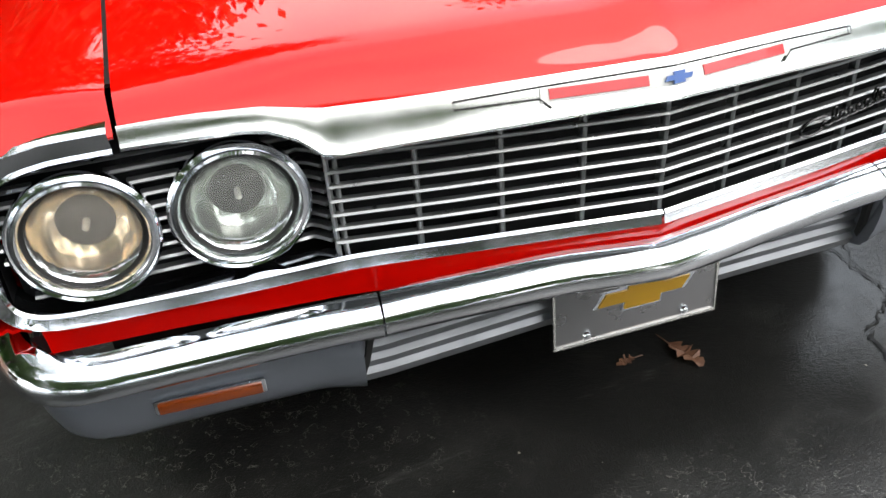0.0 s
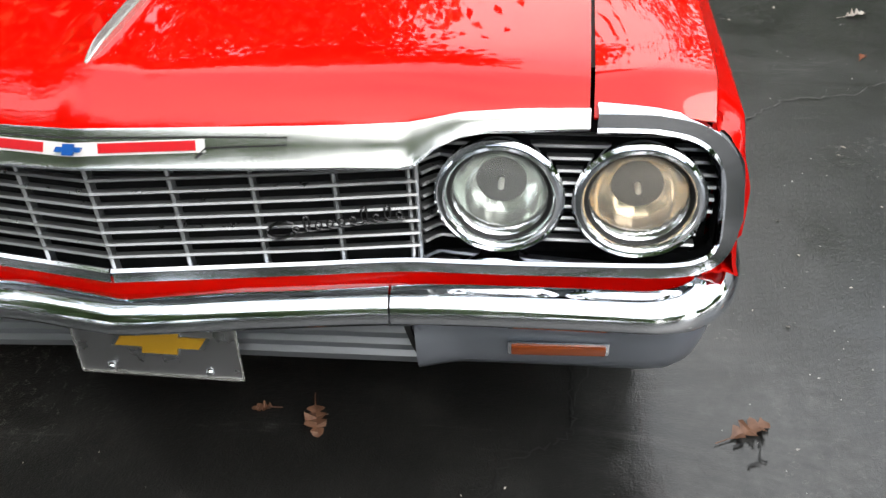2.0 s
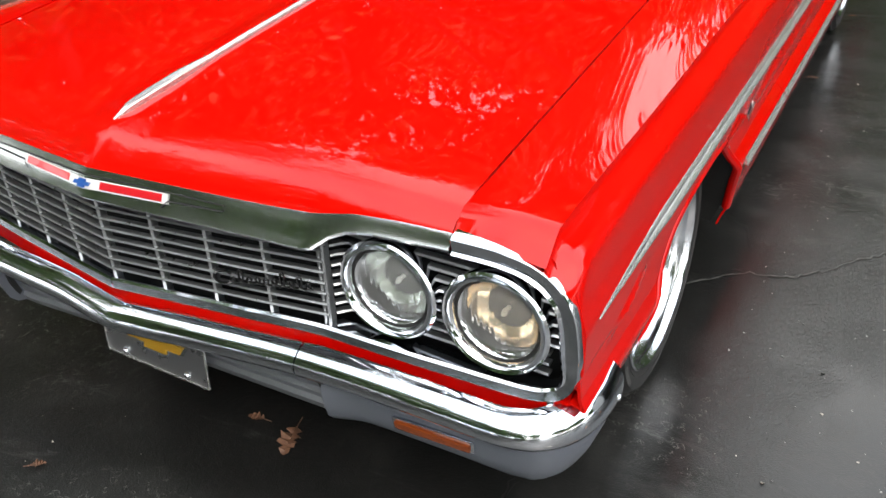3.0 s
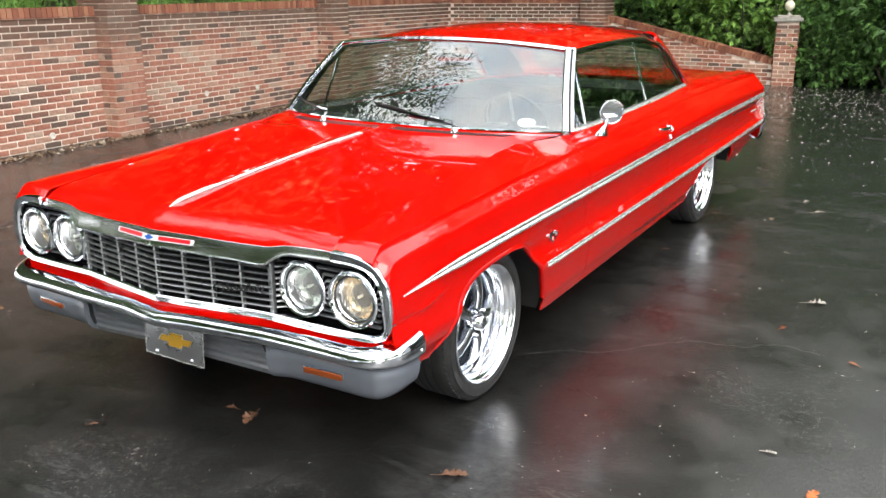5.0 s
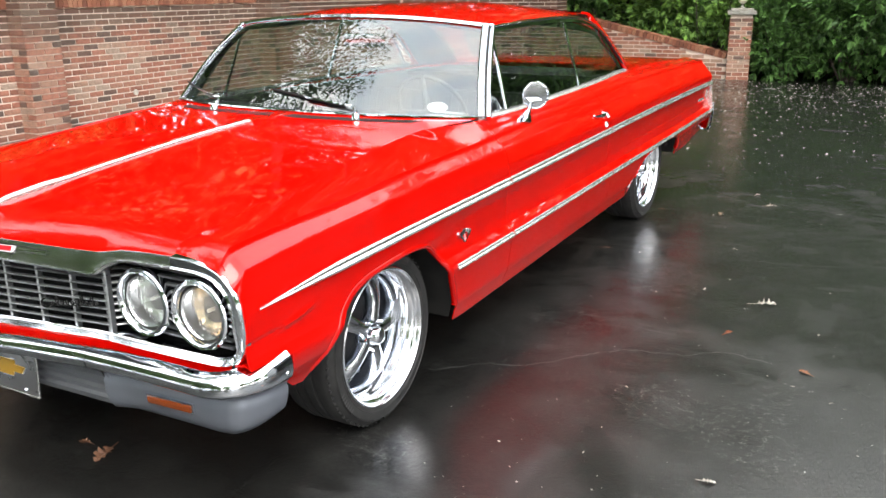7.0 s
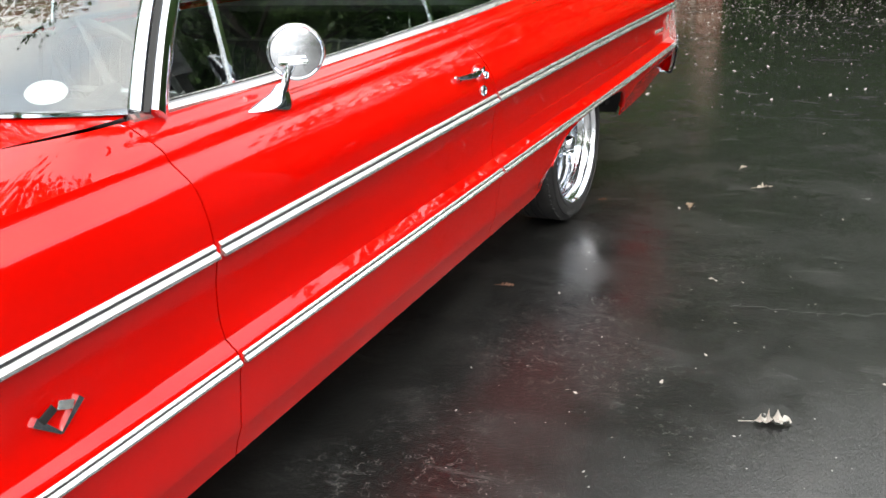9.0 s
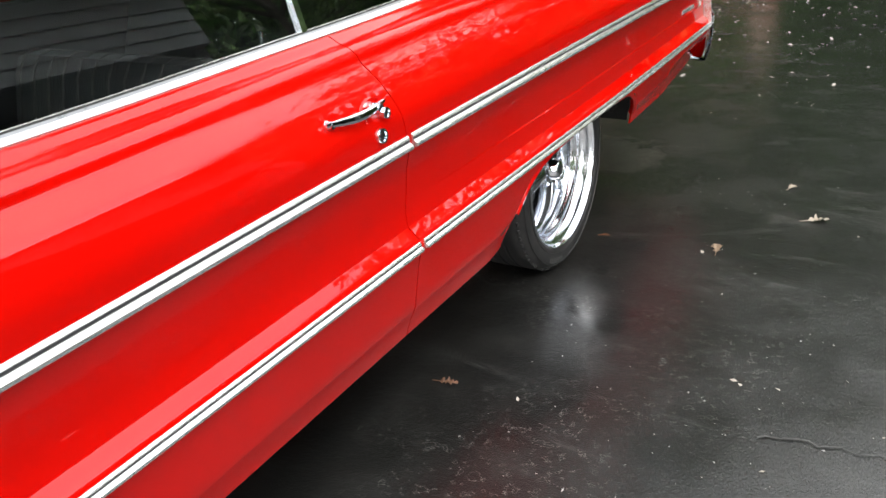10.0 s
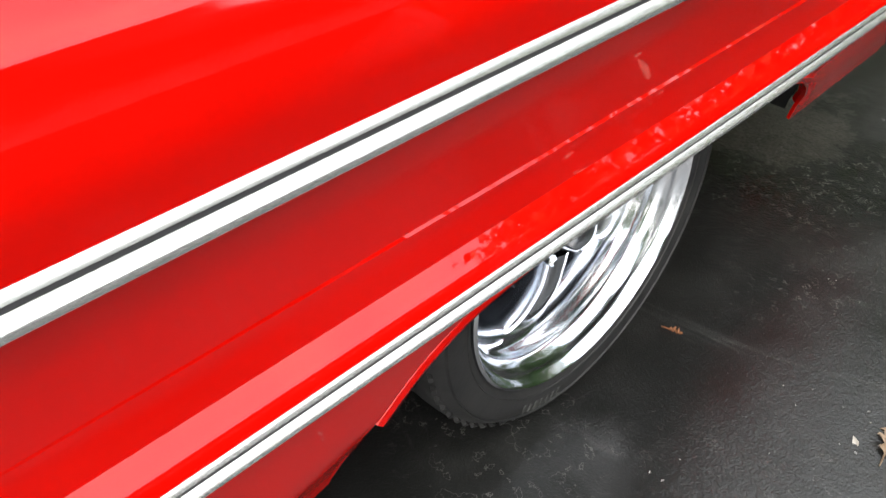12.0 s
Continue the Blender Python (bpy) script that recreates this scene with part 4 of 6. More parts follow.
        car_part("gasket", shaped(lambda b: lathe(b, [(0.0835, 0.004), (0.0815, 0.001), (0.0775, -0.001), (0.0765, -0.006), (0.083, -0.012)], 48, m)), SEAL, lamp, "dark rubber gasket round the lens")
        car_part("bulb_cap", shaped(lambda b: lathe(b, [(0.0, -0.016), (0.003, -0.017), (0.005, -0.021), (0.005, -0.036), (0.004, -0.05)], 24, m)), FROSTED, lamp, "frosted bulb cap")

# grille: silver bars before a black backing
grille = car_part("grille", shaped(lambda b: grid(b, [[Vector((x, face(x) + 0.052, z)) for z in (0.500, 0.73)] for x in steps(-0.505, 0.505, 16)])), BLACK, None, "silver-barred egg-crate grille over a black backing")
GRILLE_Z = [0.7035 - 0.0236 * k for k in range(8)]
for side in (1, -1):
    for z in GRILLE_Z:
        path = [(side * x, face(x) + 0.006, z) for x in steps(0.0, 0.497, 6)]
        car_part("grille_bar", shaped(lambda b: sweep(b, path, [(-0.010, -0.0019), (0.002, -0.0027), (0.005, 0.0), (0.002, 0.0027), (-0.010, 0.0019)], out=lambda i, p: (0, -1, 0))), SILVER, grille)
for k in range(-4, 5):
    x = k * 0.1238
    car_part("grille_upright", shaped(lambda b: sweep(b, [(x, face(x) + 0.010, 0.722), (x, face(x) + 0.010, 0.534)], [(-0.014, -0.0028), (0.002, -0.0036), (0.006, 0.0), (0.002, 0.0036), (-0.014, 0.0028)], out=lambda i, p: (0, -1, 0))), SILVER, grille)
    if abs(k) == 4:
        car_part("grille_upright", shaped(lambda b: sweep(b, [(x * 0.975, face(x) + 0.012, 0.722), (x * 0.975, face(x) + 0.012, 0.534)], [(-0.02, -0.0030), (0.002, -0.0035), (0.004, 0.0), (0.002, 0.0035), (-0.02, 0.0030)], out=lambda i, p: (0, -1, 0))), SILVER, grille)
# dark flowing badge on the grille, as a plain ribbon
ribbon = []
TALL_LOOPS = (0.0, 2.0, 0.4, 0.5, 0.4, 0.6, 2.1, 0.5, 1.8, 0.4)
for s in steps(0.0, 1.0, 240):
    turn = s * 10 * 2 * math.pi
    high = 0.0048 * (1 + TALL_LOOPS[min(9, int(s * 10))] * max(0.0, math.sin(math.pi * ((s * 10) % 1))))
    x = 0.300 + 0.178 * s + 0.0085 * math.sin(turn)
    ribbon.append((x, face(x) - 0.006, 0.609 + 0.018 * s + high * (1 - math.cos(turn)) - 0.006))
TUBE = [(math.cos(a) * 0.0028, math.sin(a) * 0.0019) for a in steps(0, 2 * math.pi, 6)[:-1]]
badge = bar("grille_badge", ribbon, TUBE, BLACK_CHROME, None, lambda i, p: (0, -1, 0), None, "dark looping badge ribbon on the grille")
bar("badge_curl", [(0.288 + 0.026 * math.cos(a), face(0.288) - 0.006, 0.610 + 0.014 * math.sin(a) + 0.006 * math.cos(a)) for a in steps(0.7, 5.6, 30)], [(x * 1.3, y * 1.3) for x, y in TUBE], BLACK_CHROME, badge, lambda i, p: (0, -1, 0))

# red filler strip between grille and bumper
strip = []
for x in steps(-0.93, 0.93, 60):
    y = face(x)
    strip.append([Vector((x, y + 0.008, 0.526)), Vector((x, y - 0.004, 0.521)), Vector((x, y - 0.002, 0.506)), Vector((x, y + 0.003, 0.490)), Vector((x, y + 0.004, 0.465))])
solid(car_part("front_filler_panel", shaped(lambda b: grid(b, strip)), PAINT), 0.003)
car_part("radiator_bulkhead", shaped(lambda b: box(b, -0.86, 0.86, 0.17, 0.19, 0.36, 0.74)), DARK)

# ---- bumper ----
NOSE = [(0.0, -0.033), (0.04, -0.030), (0.25, -0.002), (0.46, 0.025), (0.60, 0.032), (0.75, 0.035), (0.86, 0.036), (0.92, 0.048), (0.962, 0.078), (0.988, 0.118), (1.001, 0.160), (1.006, 0.200), (1.005, 0.246)]
BUMPER_PROFILE = [(-0.046, 0.466), (-0.044, 0.488), (-0.034, 0.4970), (-0.018, 0.4930), (-0.005, 0.4875), (0.003, 0.4825), (0.010, 0.4745), (0.0125, 0.466), (0.0125, 0.452), (0.007, 0.442), (-0.003, 0.437), (-0.018, 0.435), (-0.042, 0.436)]
APRON_PROFILE = [(-0.004, 0.4325), (-0.010, 0.424), (-0.012, 0.412), (-0.007, 0.404), (-0.009, 0.378), (-0.014, 0.350), (-0.022, 0.322), (-0.038, 0.302), (-0.062, 0.293), (-0.09, 0.305), (-0.06, 0.425)]


def plan_path(x0, x1, side, n):
    """Points along the bumper's plan line between two spots on it, counted by arc length."""
    pts = [Vector((x, y, 0)) for x, y in NOSE]
    cum = [0.0]
    for a, b in zip(pts, pts[1:]):
        cum.append(cum[-1] + (b - a).length)

    def where(s):
        return Vector((side * curve(list(zip(cum, [p.x for p in pts])), s), curve(list(zip(cum, [p.y for p in pts])), s), 0))

    def arc(x):
        return float(np.interp(x, [p.x for p in pts[:9]], cum[:9])) if x < 0.97 else cum[-1]
    return [where(s) for s in steps(arc(x0), arc(x1), n)]


def sagged(ob):
    """The bumper hangs a little lower and further out on the passenger's side."""
    for v in ob.data.vertices:
        s = min(1.0, max(0.0, (-v.co.x - 0.15) / 0.3))
        v.co += Vector((-0.006, -0.014, -0.015)) * s
    return ob


def bumper_piece(name, x0, x1, side, profile, n, drop=None, label="", tuck=None, lift=None, mat=CHROME):
    path = plan_path(x0, x1, side, n)
    rows = []
    for i, p in enumerate(path):
        t = (path[min(i + 1, n)] - path[max(i - 1, 0)]).normalized()
        o = Vector((t.y, -t.x, 0)) * side
        k = drop(i / n) if drop else 0.0
        rise = lift(i / n) if lift else 0.0
        rows.append([p + o * (a - (tuck(i / n) if tuck else 0.0)) + Vector((0, 0, z + k * (0.43 - z) + rise * max(0.0, (z - 0.44) / 0.05))) for a, z in profile])
    bm = shaped(lambda b: grid(b, rows, close_v=True))
    bm.faces.new([v for v in list(bm.verts)[:len(profile)]])
    bm.verts.ensure_lookup_table()
    bm.faces.new([bm.verts[len(bm.verts) - len(profile) + i] for i in range(len(profile))])
    return sagged(car_part(name, bm, mat, None, label, angle=50))


both = [p for p in reversed(plan_path(0.0, 0.4470, -1, 20))][:-1] + plan_path(0.0, 0.4470, 1, 20)


def nose_rows(profile):
    rows = []
    for i, p in enumerate(both):
        t = (both[min(i + 1, len(both) - 1)] - both[max(i - 1, 0)]).normalized()
        o = Vector((t.y, -t.x, 0))
        rows.append([p + o * a + Vector((0, 0, z - 0.006 * max(0, 1 - abs(p.x) / 0.2))) for a, z in profile])
    return rows


def nose(b):
    vs = grid(b, nose_rows(BUMPER_PROFILE), close_v=True)
    b.faces.new(vs[0])
    b.faces.new(vs[-1][::-1])


sagged(car_part("bumper_centre_bar", shaped(nose), CHROME, None, "polished chrome bumper bar with a shallow centre peak", angle=50))
for side in (1, -1):
    bumper_piece("bumper_end", 0.4505, 1.0, side, BUMPER_PROFILE, 44, lift=lambda u: curve([(0.0, 0.0), (0.55, 0.0), (0.68, 0.006), (0.84, 0.018), (1.0, 0.030)], u))
    bumper_piece("bumper_apron", 0.484, 1.0, side, APRON_PROFILE, 44, label="satin grey wing below the bumper bar", mat=APRON, tuck=lambda u: curve([(0.0, 0.008), (0.12, 0.026), (0.6, 0.028), (0.8, 0.014), (1.0, 0.002)], u), drop=lambda u: curve([(0.0, 0.0), (0.65, 0.0), (1.0, 0.2)], u))
    # the apron's flared inner end, with a dark gap beside the ribbed panel
    flare = [(side * x, y, z) for x, y, z in ((0.486, 0.052, 0.428), (0.490, 0.060, 0.40), (0.497, 0.068, 0.36), (0.504, 0.078, 0.33), (0.509, 0.090, 0.305))]
    sagged(bar("bumper_flange", flare, [(math.cos(a) * 0.019, math.sin(a) * 0.012) for a in steps(0, 2 * math.pi, 14)[:-1]], APRON, out=lambda i, p: (side, -0.5, 0.2), k=lambda i: (0.5, 0.8, 0.9, 0.9, 0.5)[i]))
    sagged(bar("panel_gap", [(p[0] - side * 0.021, p[1] + 0.004, p[2]) for p in flare], [(-0.005, -0.006), (0.005, -0.006), (0.005, 0.006), (-0.005, 0.006)], SEAL, out=lambda i, p: (side, 0, 0)))
    # amber turn signal in a shallow bright-edged recess
    x = side * 0.722
    tilt = pose(x, 0.0640, 0.3730, 8, 0, side * 3)
    signal = sagged(car_part("turn_signal", shaped(lambda b: box(b, -0.085, 0.085, -0.003, 0.02, -0.0155, 0.0155, tilt, 0.003)), CHROME, None, "amber turn signal with a bright rim set in the bumper"))
    sagged(car_part("signal_lens", shaped(lambda b: box(b, -0.079, 0.079, -0.009, 0.0, -0.0105, 0.0105, tilt, 0.004)), AMBER, signal))
    sagged(car_part("bumper_bolt", shaped(lambda b: lathe(b, [(0.0, 0.006), (0.006, 0.005), (0.009, 0.0)], 16, pose(side * 1.0165, 0.222, 0.462, 0, side * 90, 0))), CHROME))

# ribbed silver panel behind the plate
for side in (1, -1):
    rows = []
    for x in steps(0.012, 0.482, 10):
        y = 0.082 + 0.03 * x
        row = [Vector((side * x, y - 0.02, 0.418))]
        for k in range(4):
            z = 0.395 - k * 0.027
            row += [Vector((side * x, y, z)), Vector((side * x, y - 0.004, z - 0.004)), Vector((side * x, y + 0.004, z - 0.022))]
        row += [Vector((side * x, y + 0.02, 0.283)), Vector((side * x, y + 0.06, 0.281))]
        rows.append(row)
    sagged(solid(car_part("bumper_grille_panel", shaped(lambda b: grid(b, rows)), PANEL, angle=25, label="ribbed silver panel below the bumper bar"), 0.003))

plate_at = pose(0.001, 0.056, 0.337, -4, 0, 0)
plate = car_part("number_plate", shaped(lambda b: box(b, -0.158, 0.158, -0.0015, 0.0015, -0.074, 0.078, plate_at, 0.001)), PLATE, None, "dull steel novelty plate with a gold emblem")
bar("plate_rim", [plate_at @ Vector(p) for p in ((-0.157, -0.002, 0.07), (-0.157, -0.002, -0.073), (0.157, -0.002, -0.073), (0.157, -0.002, 0.07))], [(-0.0015, -0.003), (0.0015, -0.003), (0.0015, 0.003), (-0.0015, 0.003)], BRIGHT, plate, lambda i, p: (0, -1, 0))


def emblem(bm, w, h, deep, m, slant=0.18):
    """A plain cross-shaped emblem with slanted ends."""
    a, c = h * 0.44, w * 0.36
    pts = [(-w, -a), (-c - w * 0.05, -a), (-c - w * 0.08, -h), (c - w * 0.03, -h), (c, -a), (w - slant * w, -a), (w, a), (c + w * 0.05, a), (c + w * 0.08, h), (-c + w * 0.03, h), (-c, a), (-w + slant * w, a)]
    lo = [bm.verts.new(m @ Vector((x, 0, z))) for x, z in pts]
    hi = [bm.verts.new(m @ Vector((x, -deep, z))) for x, z in pts]
    bm.faces.new(hi)
    for i in range(len(pts)):
        bm.faces.new((lo[i], lo[(i + 1) % len(pts)], hi[(i + 1) % len(pts)], hi[i]))


car_part("emblem_backing", shaped(lambda b: emblem(b, 0.098, 0.031, 0.0028, plate_at @ pose(0.012, -0.0015, 0.006))), CHROME, plate, smooth=False)
car_part("gold_emblem", shaped(lambda b: emblem(b, 0.088, 0.026, 0.005, plate_at @ pose(0.012, -0.0015, 0.006))), GOLD, plate, "gold cross-shaped emblem", smooth=False)
for x in (-0.096, 0.095):
    car_part("plate_bolt", shaped(lambda b: lathe(b, [(0.0, 0.008), (0.005, 0.007), (0.0085, 0.003), (0.009, 0.0)], 14, plate_at @ pose(x, -0.0015, -0.058, 90, 0, 0))), CHROME, plate)

# ---- badge on the hood lip: spear outline, red bars, blue emblem ----
def on_lip(x, z, out=0.0):
    return Vector((x, lip_y(x, z) - 0.88 * (out + 0.001), z + 0.47 * (out + 0.001)))


lip_badge = bar("hood_badge", [on_lip(x, 0.7625, 0.0) for x in steps(-0.198, 0.198, 24)], [(0.0, -0.0095), (0.002, -0.0095), (0.002, 0.0105), (0.0, 0.0105)], WHITE_ENAMEL, None, lambda i, p: (0, -0.88, 0.47), None, "red, white and blue badge on the hood lip")
for side in (1, -1):
    bar("badge_bar", [on_lip(side * x, 0.7635, 0.002) for x in steps(0.043, 0.186, 10)], [(0.0, -0.0075), (0.002, -0.007), (0.002, 0.007), (0.0, 0.0075)], RED_ENAMEL, lip_badge, lambda i, p: (0, -0.88, 0.47), None, "red enamel bar")
    outline = [on_lip(side * x, z, 0.001) for x, z in ((0.185, 0.747), (0.20, 0.7595), (0.318, 0.7595), (0.318, 0.7695), (0.20, 0.774), (0.0, 0.7785))]
    bar("badge_edge", outline, [(0.0, -0.0012), (0.0016, -0.0012), (0.0016, 0.0012), (0.0, 0.0012)], SEAL, lip_badge, lambda i, p: (0, -0.88, 0.47))
car_part("badge_emblem", shaped(lambda b: emblem(b, 0.022, 0.0085, 0.004, pose(0, lip_y(0, 0.7635) - 0.003, 0.765, -28, 0, 0))), BLUE_ENAMEL, lip_badge, "blue cross-shaped emblem", smooth=False)

# chrome spear along the hood's centre line
spear = []
for y in steps(0.098, 1.285, 60):
    w = curve([(0.098, 0.003), (0.14, 0.009), (0.28, 0.012), (0.40, 0.009), (1.285, 0.008)], y)
    h = curve([(0.098, 0.003), (0.15, 0.019), (0.26, 0.020), (0.40, 0.012), (1.27, 0.011), (1.285, 0.004)], y)
    z = hood_z(0.0, y) - 0.002
    spear.append([Vector((w * a, y, z + h * b)) for a, b in ((-1, 0), (-0.9, 0.55), (-0.45, 0.62), (-0.14, 1.0), (0.14, 1.0), (0.45, 0.62), (0.9, 0.55), (1, 0))])
car_part("hood_ornament", shaped(lambda b: grid(b, spear)), BRIGHT, None, "long chrome spear along the hood ridge", angle=30)

# V-shaped fender emblem and rear script, as plain bright shapes
for side in (1, -1):
    ex = side_x(1.36, 0.56) + 0.004

    def vee(b):
        for y1, z1, w in ((1.316, 0.583, 0.0075), (1.405, 0.581, 0.0065)):
            a, c = Vector((0, 1.357, 0.541)), Vector((0, y1, z1))
            d = (c - a).normalized()
            n = Vector((0, -d.z, d.y))
            ring = [a - n * 0.002, c - n * w, c + n * w, a + n * 0.002]
            lo, hi = [b.verts.new((side * (ex - 0.006), p.y, p.z)) for p in ring], [b.verts.new((side * (ex + 0.003), p.y, p.z)) for p in ring]
            b.faces.new(hi)
            for k in range(4):
                b.faces.new((lo[k], lo[(k + 1) % 4], hi[(k + 1) % 4], hi[k]))
    em = car_part("fender_emblem", shaped(vee), CHROME, None, "small V-shaped chrome emblem with crossed flags", smooth=False)
    for fy, tilt_a, mat in ((1.340, 24, SEAL), (1.374, -24, BRIGHT)):
        car_part("emblem_flag", shaped(lambda b: box(b, -0.002, 0.002, -0.015, 0.015, -0.008, 0.008, pose(side * (ex + 0.003), fy, 0.584, tilt_a, 0, 0), 0.002)), mat, em)
    for k in range(6):
        y = 5.16 + k * 0.03
        car_part("rear_badge", shaped(lambda b: box(b, -0.003, 0.003, -0.010, 0.010, -0.009, 0.009, pose(side * (side_x(y, 0.665) + 0.002), y, 0.665, 8, 0, 0), 0.002)), BRIGHT)
    ring = [(side * (side_x(5.39, 0.69) + 0.003), 5.39 + 0.024 * math.cos(a), 0.695 + 0.036 * math.sin(a)) for a in steps(0, 2 * math.pi, 24)[:-1]]
    car_part("rear_badge", shaped(lambda b: sweep(b, ring, [(-0.003, -0.006), (0.005, -0.006), (0.005, 0.006), (-0.003, 0.006)], out=lambda i, p: (side, 0, 0), closed=True)), BRIGHT)

# rear bumper, seen end on
for side in (1, -1):
    path = [(side * x, y, 0) for x, y in ((0.0, 5.62), (0.5, 5.61), (0.8, 5.595), (0.93, 5.575), (0.98, 5.55), (1.0, 5.52), (1.003, 5.495))]
    rows = []
    for i, p in enumerate(path):
        p = Vector(p)
        o = Vector((side * 0.3 * (i > 3) + side * 0.7 * (i > 4), 1.0 - 0.4 * (i > 3) - 0.6 * (i > 4), 0)).normalized()
        rows.append([p + o * a + Vector((0, 0, z)) for a, z in ((-0.03, 0.63), (-0.005, 0.635), (0.010, 0.61), (0.012, 0.53), (0.0, 0.44), (-0.018, 0.40), (-0.045, 0.395))])
    solid(car_part("rear_bumper", shaped(lambda b: grid(b, rows)), CHROME, angle=50), 0.004)


# ---- wheels ----
def wheel(x, y, z, side, turn, tyre_r, rim_r):
    m = pose(side * x, y, z, 0, side * 90, 0) @ pose(0, 0, 0, 0, 0, turn)
    k, t = rim_r / 0.243, tyre_r

    def sized(profile):
        return [(r * k, h) for r, h in profile]

    rim = sized([(0.236, -0.020), (0.243, -0.010), (0.2425, -0.002), (0.238, 0.001), (0.2345, -0.004), (0.232, -0.014), (0.2265, -0.020), (0.222, -0.022), (0.2195, -0.030), (0.2135, -0.036), (0.2115, -0.048), (0.2095, -0.060), (0.2055, -0.066), (0.2035, -0.085)])
    w = car_part("wheel", shaped(lambda b: lathe(b, rim, 72, m)), ALLOY, None, "polished five-spoke alloy wheel with a low-profile black tyre", angle=50)
    car_part("barrel", shaped(lambda b: lathe(b, sized([(0.2035, -0.085), (0.195, -0.092), (0.188, -0.115), (0.186, -0.22)]), 72, m)), BARREL, w, angle=50)
    g = rim_r
    lean = [(g - 0.005, -0.018), (g, -0.007), (g + 0.004, -0.003), (g + 0.016, 0.001), (g * 0.4 + t * 0.6, 0.001), (t - 0.022, -0.005), (t - 0.012, -0.013), (t - 0.005, -0.025), (t - 0.001, -0.038)]
    tread = [(t, -0.05), (t, -0.072), (t - 0.007, -0.074), (t - 0.007, -0.082), (t, -0.084), (t, -0.112), (t - 0.007, -0.114), (t - 0.007, -0.122), (t, -0.124), (t, -0.15), (t - 0.007, -0.152), (t - 0.007, -0.16), (t, -0.162), (t, -0.186)]
    back = [(t - 0.008, -0.212), (t - 0.04, -0.235), (g, -0.232), (g - 0.007, -0.21)]
    car_part("tyre", shaped(lambda b: lathe(b, lean + tread + back, 96, m)), RUBBER, w, angle=40)
    blocks = bmesh.new()
    for i in range(72):
        a = 2 * math.pi * i / 72
        c, s = math.cos(a), math.sin(a)
        box(blocks, -0.0035, 0.0035, -0.0050, 0.0050, -0.014, 0.014, m @ pose((t - 0.0115) * c, (t - 0.0115) * s, -0.026, 0, 0, math.degrees(a)) @ pose(0, 0, 0, 0, 32, 0))
    tagged(car_part("tread_blocks", blocks, RUBBER, w, smooth=False), kind="stuff")
    for r in (t - 0.024, g + 0.014):
        car_part("sidewall_ridge", shaped(lambda b: lathe(b, [(r - 0.002, -0.002), (r, 0.0022), (r + 0.002, -0.002)], 72, m)), RUBBER, w)
    for i in range(14):
        a = 2.2 + i * 0.052 + (2.2 if i > 6 else 0)
        c, s = math.cos(a), math.sin(a)
        car_part("sidewall_mark", shaped(lambda b: box(b, -0.008, 0.008, -0.0022, 0.0022, -0.001, 0.0015, m @ pose((g * 0.5 + t * 0.5) * c, (g * 0.5 + t * 0.5) * s, 0.0008, 0, 0, math.degrees(a)))), SIDEWALL, w, smooth=False)
    for i in range(5):
        spin = m @ pose(0, 0, 0, 0, 0, 72 * i)
        rows = []
        for s in steps(0, 1, 14):
            r = (0.046 + 0.160 * s) * k
            half = curve([(0.0, 0.027), (0.22, 0.025), (0.5, 0.029), (0.78, 0.037), (0.92, 0.047), (1.0, 0.060)], s)
            h = curve([(0.0, -0.046), (0.3, -0.047), (0.6, -0.056), (0.85, -0.072), (1.0, -0.088)], s)
            rows.append([spin @ Vector((r, half * a, h + b)) for a, b in ((-1, -0.045), (-1, -0.018), (-0.88, -0.006), (-0.55, 0.000), (0, 0.002), (0.55, 0.000), (0.88, -0.006), (1, -0.018), (1, -0.045))])
        car_part("spoke", shaped(lambda b: grid(b, rows, close_v=True)), ALLOY, w, angle=40)
        c, s = math.cos(radians(36)), math.sin(radians(36))
        car_part("lug_nut", shaped(lambda b: lathe(b, [(0.0, 0.012), (0.006, 0.012), (0.010, 0.006), (0.0105, -0.02)], 6, spin @ pose(0.058 * c, 0.058 * s, -0.048))), CHROME, w, smooth=False)
    car_part("hub", shaped(lambda b: lathe(b, [(0.0, -0.05), (0.05, -0.05), (0.064, -0.056), (0.068, -0.066), (0.066, -0.09)], 40, m)), ALLOY, w)
    car_part("centre_cap", shaped(lambda b: lathe(b, [(0.0, -0.012), (0.012, -0.0125), (0.024, -0.016), (0.030, -0.022), (0.033, -0.034), (0.036, -0.038), (0.038, -0.052)], 40, m)), CHROME, w)
    car_part("brake_disc", shaped(lambda b: lathe(b, [(0.0, -0.135), (0.145, -0.135), (0.150, -0.145), (0.183, -0.16)], 40, m)), BRAKE, w)


for side in (1, -1):
    wheel(0.922, 0.857, 0.319, side, 20 if side > 0 else 40, 0.319, 0.249)
    wheel(0.912, 4.075, 0.338, side, 62 if side > 0 else 10, 0.338, 0.262)


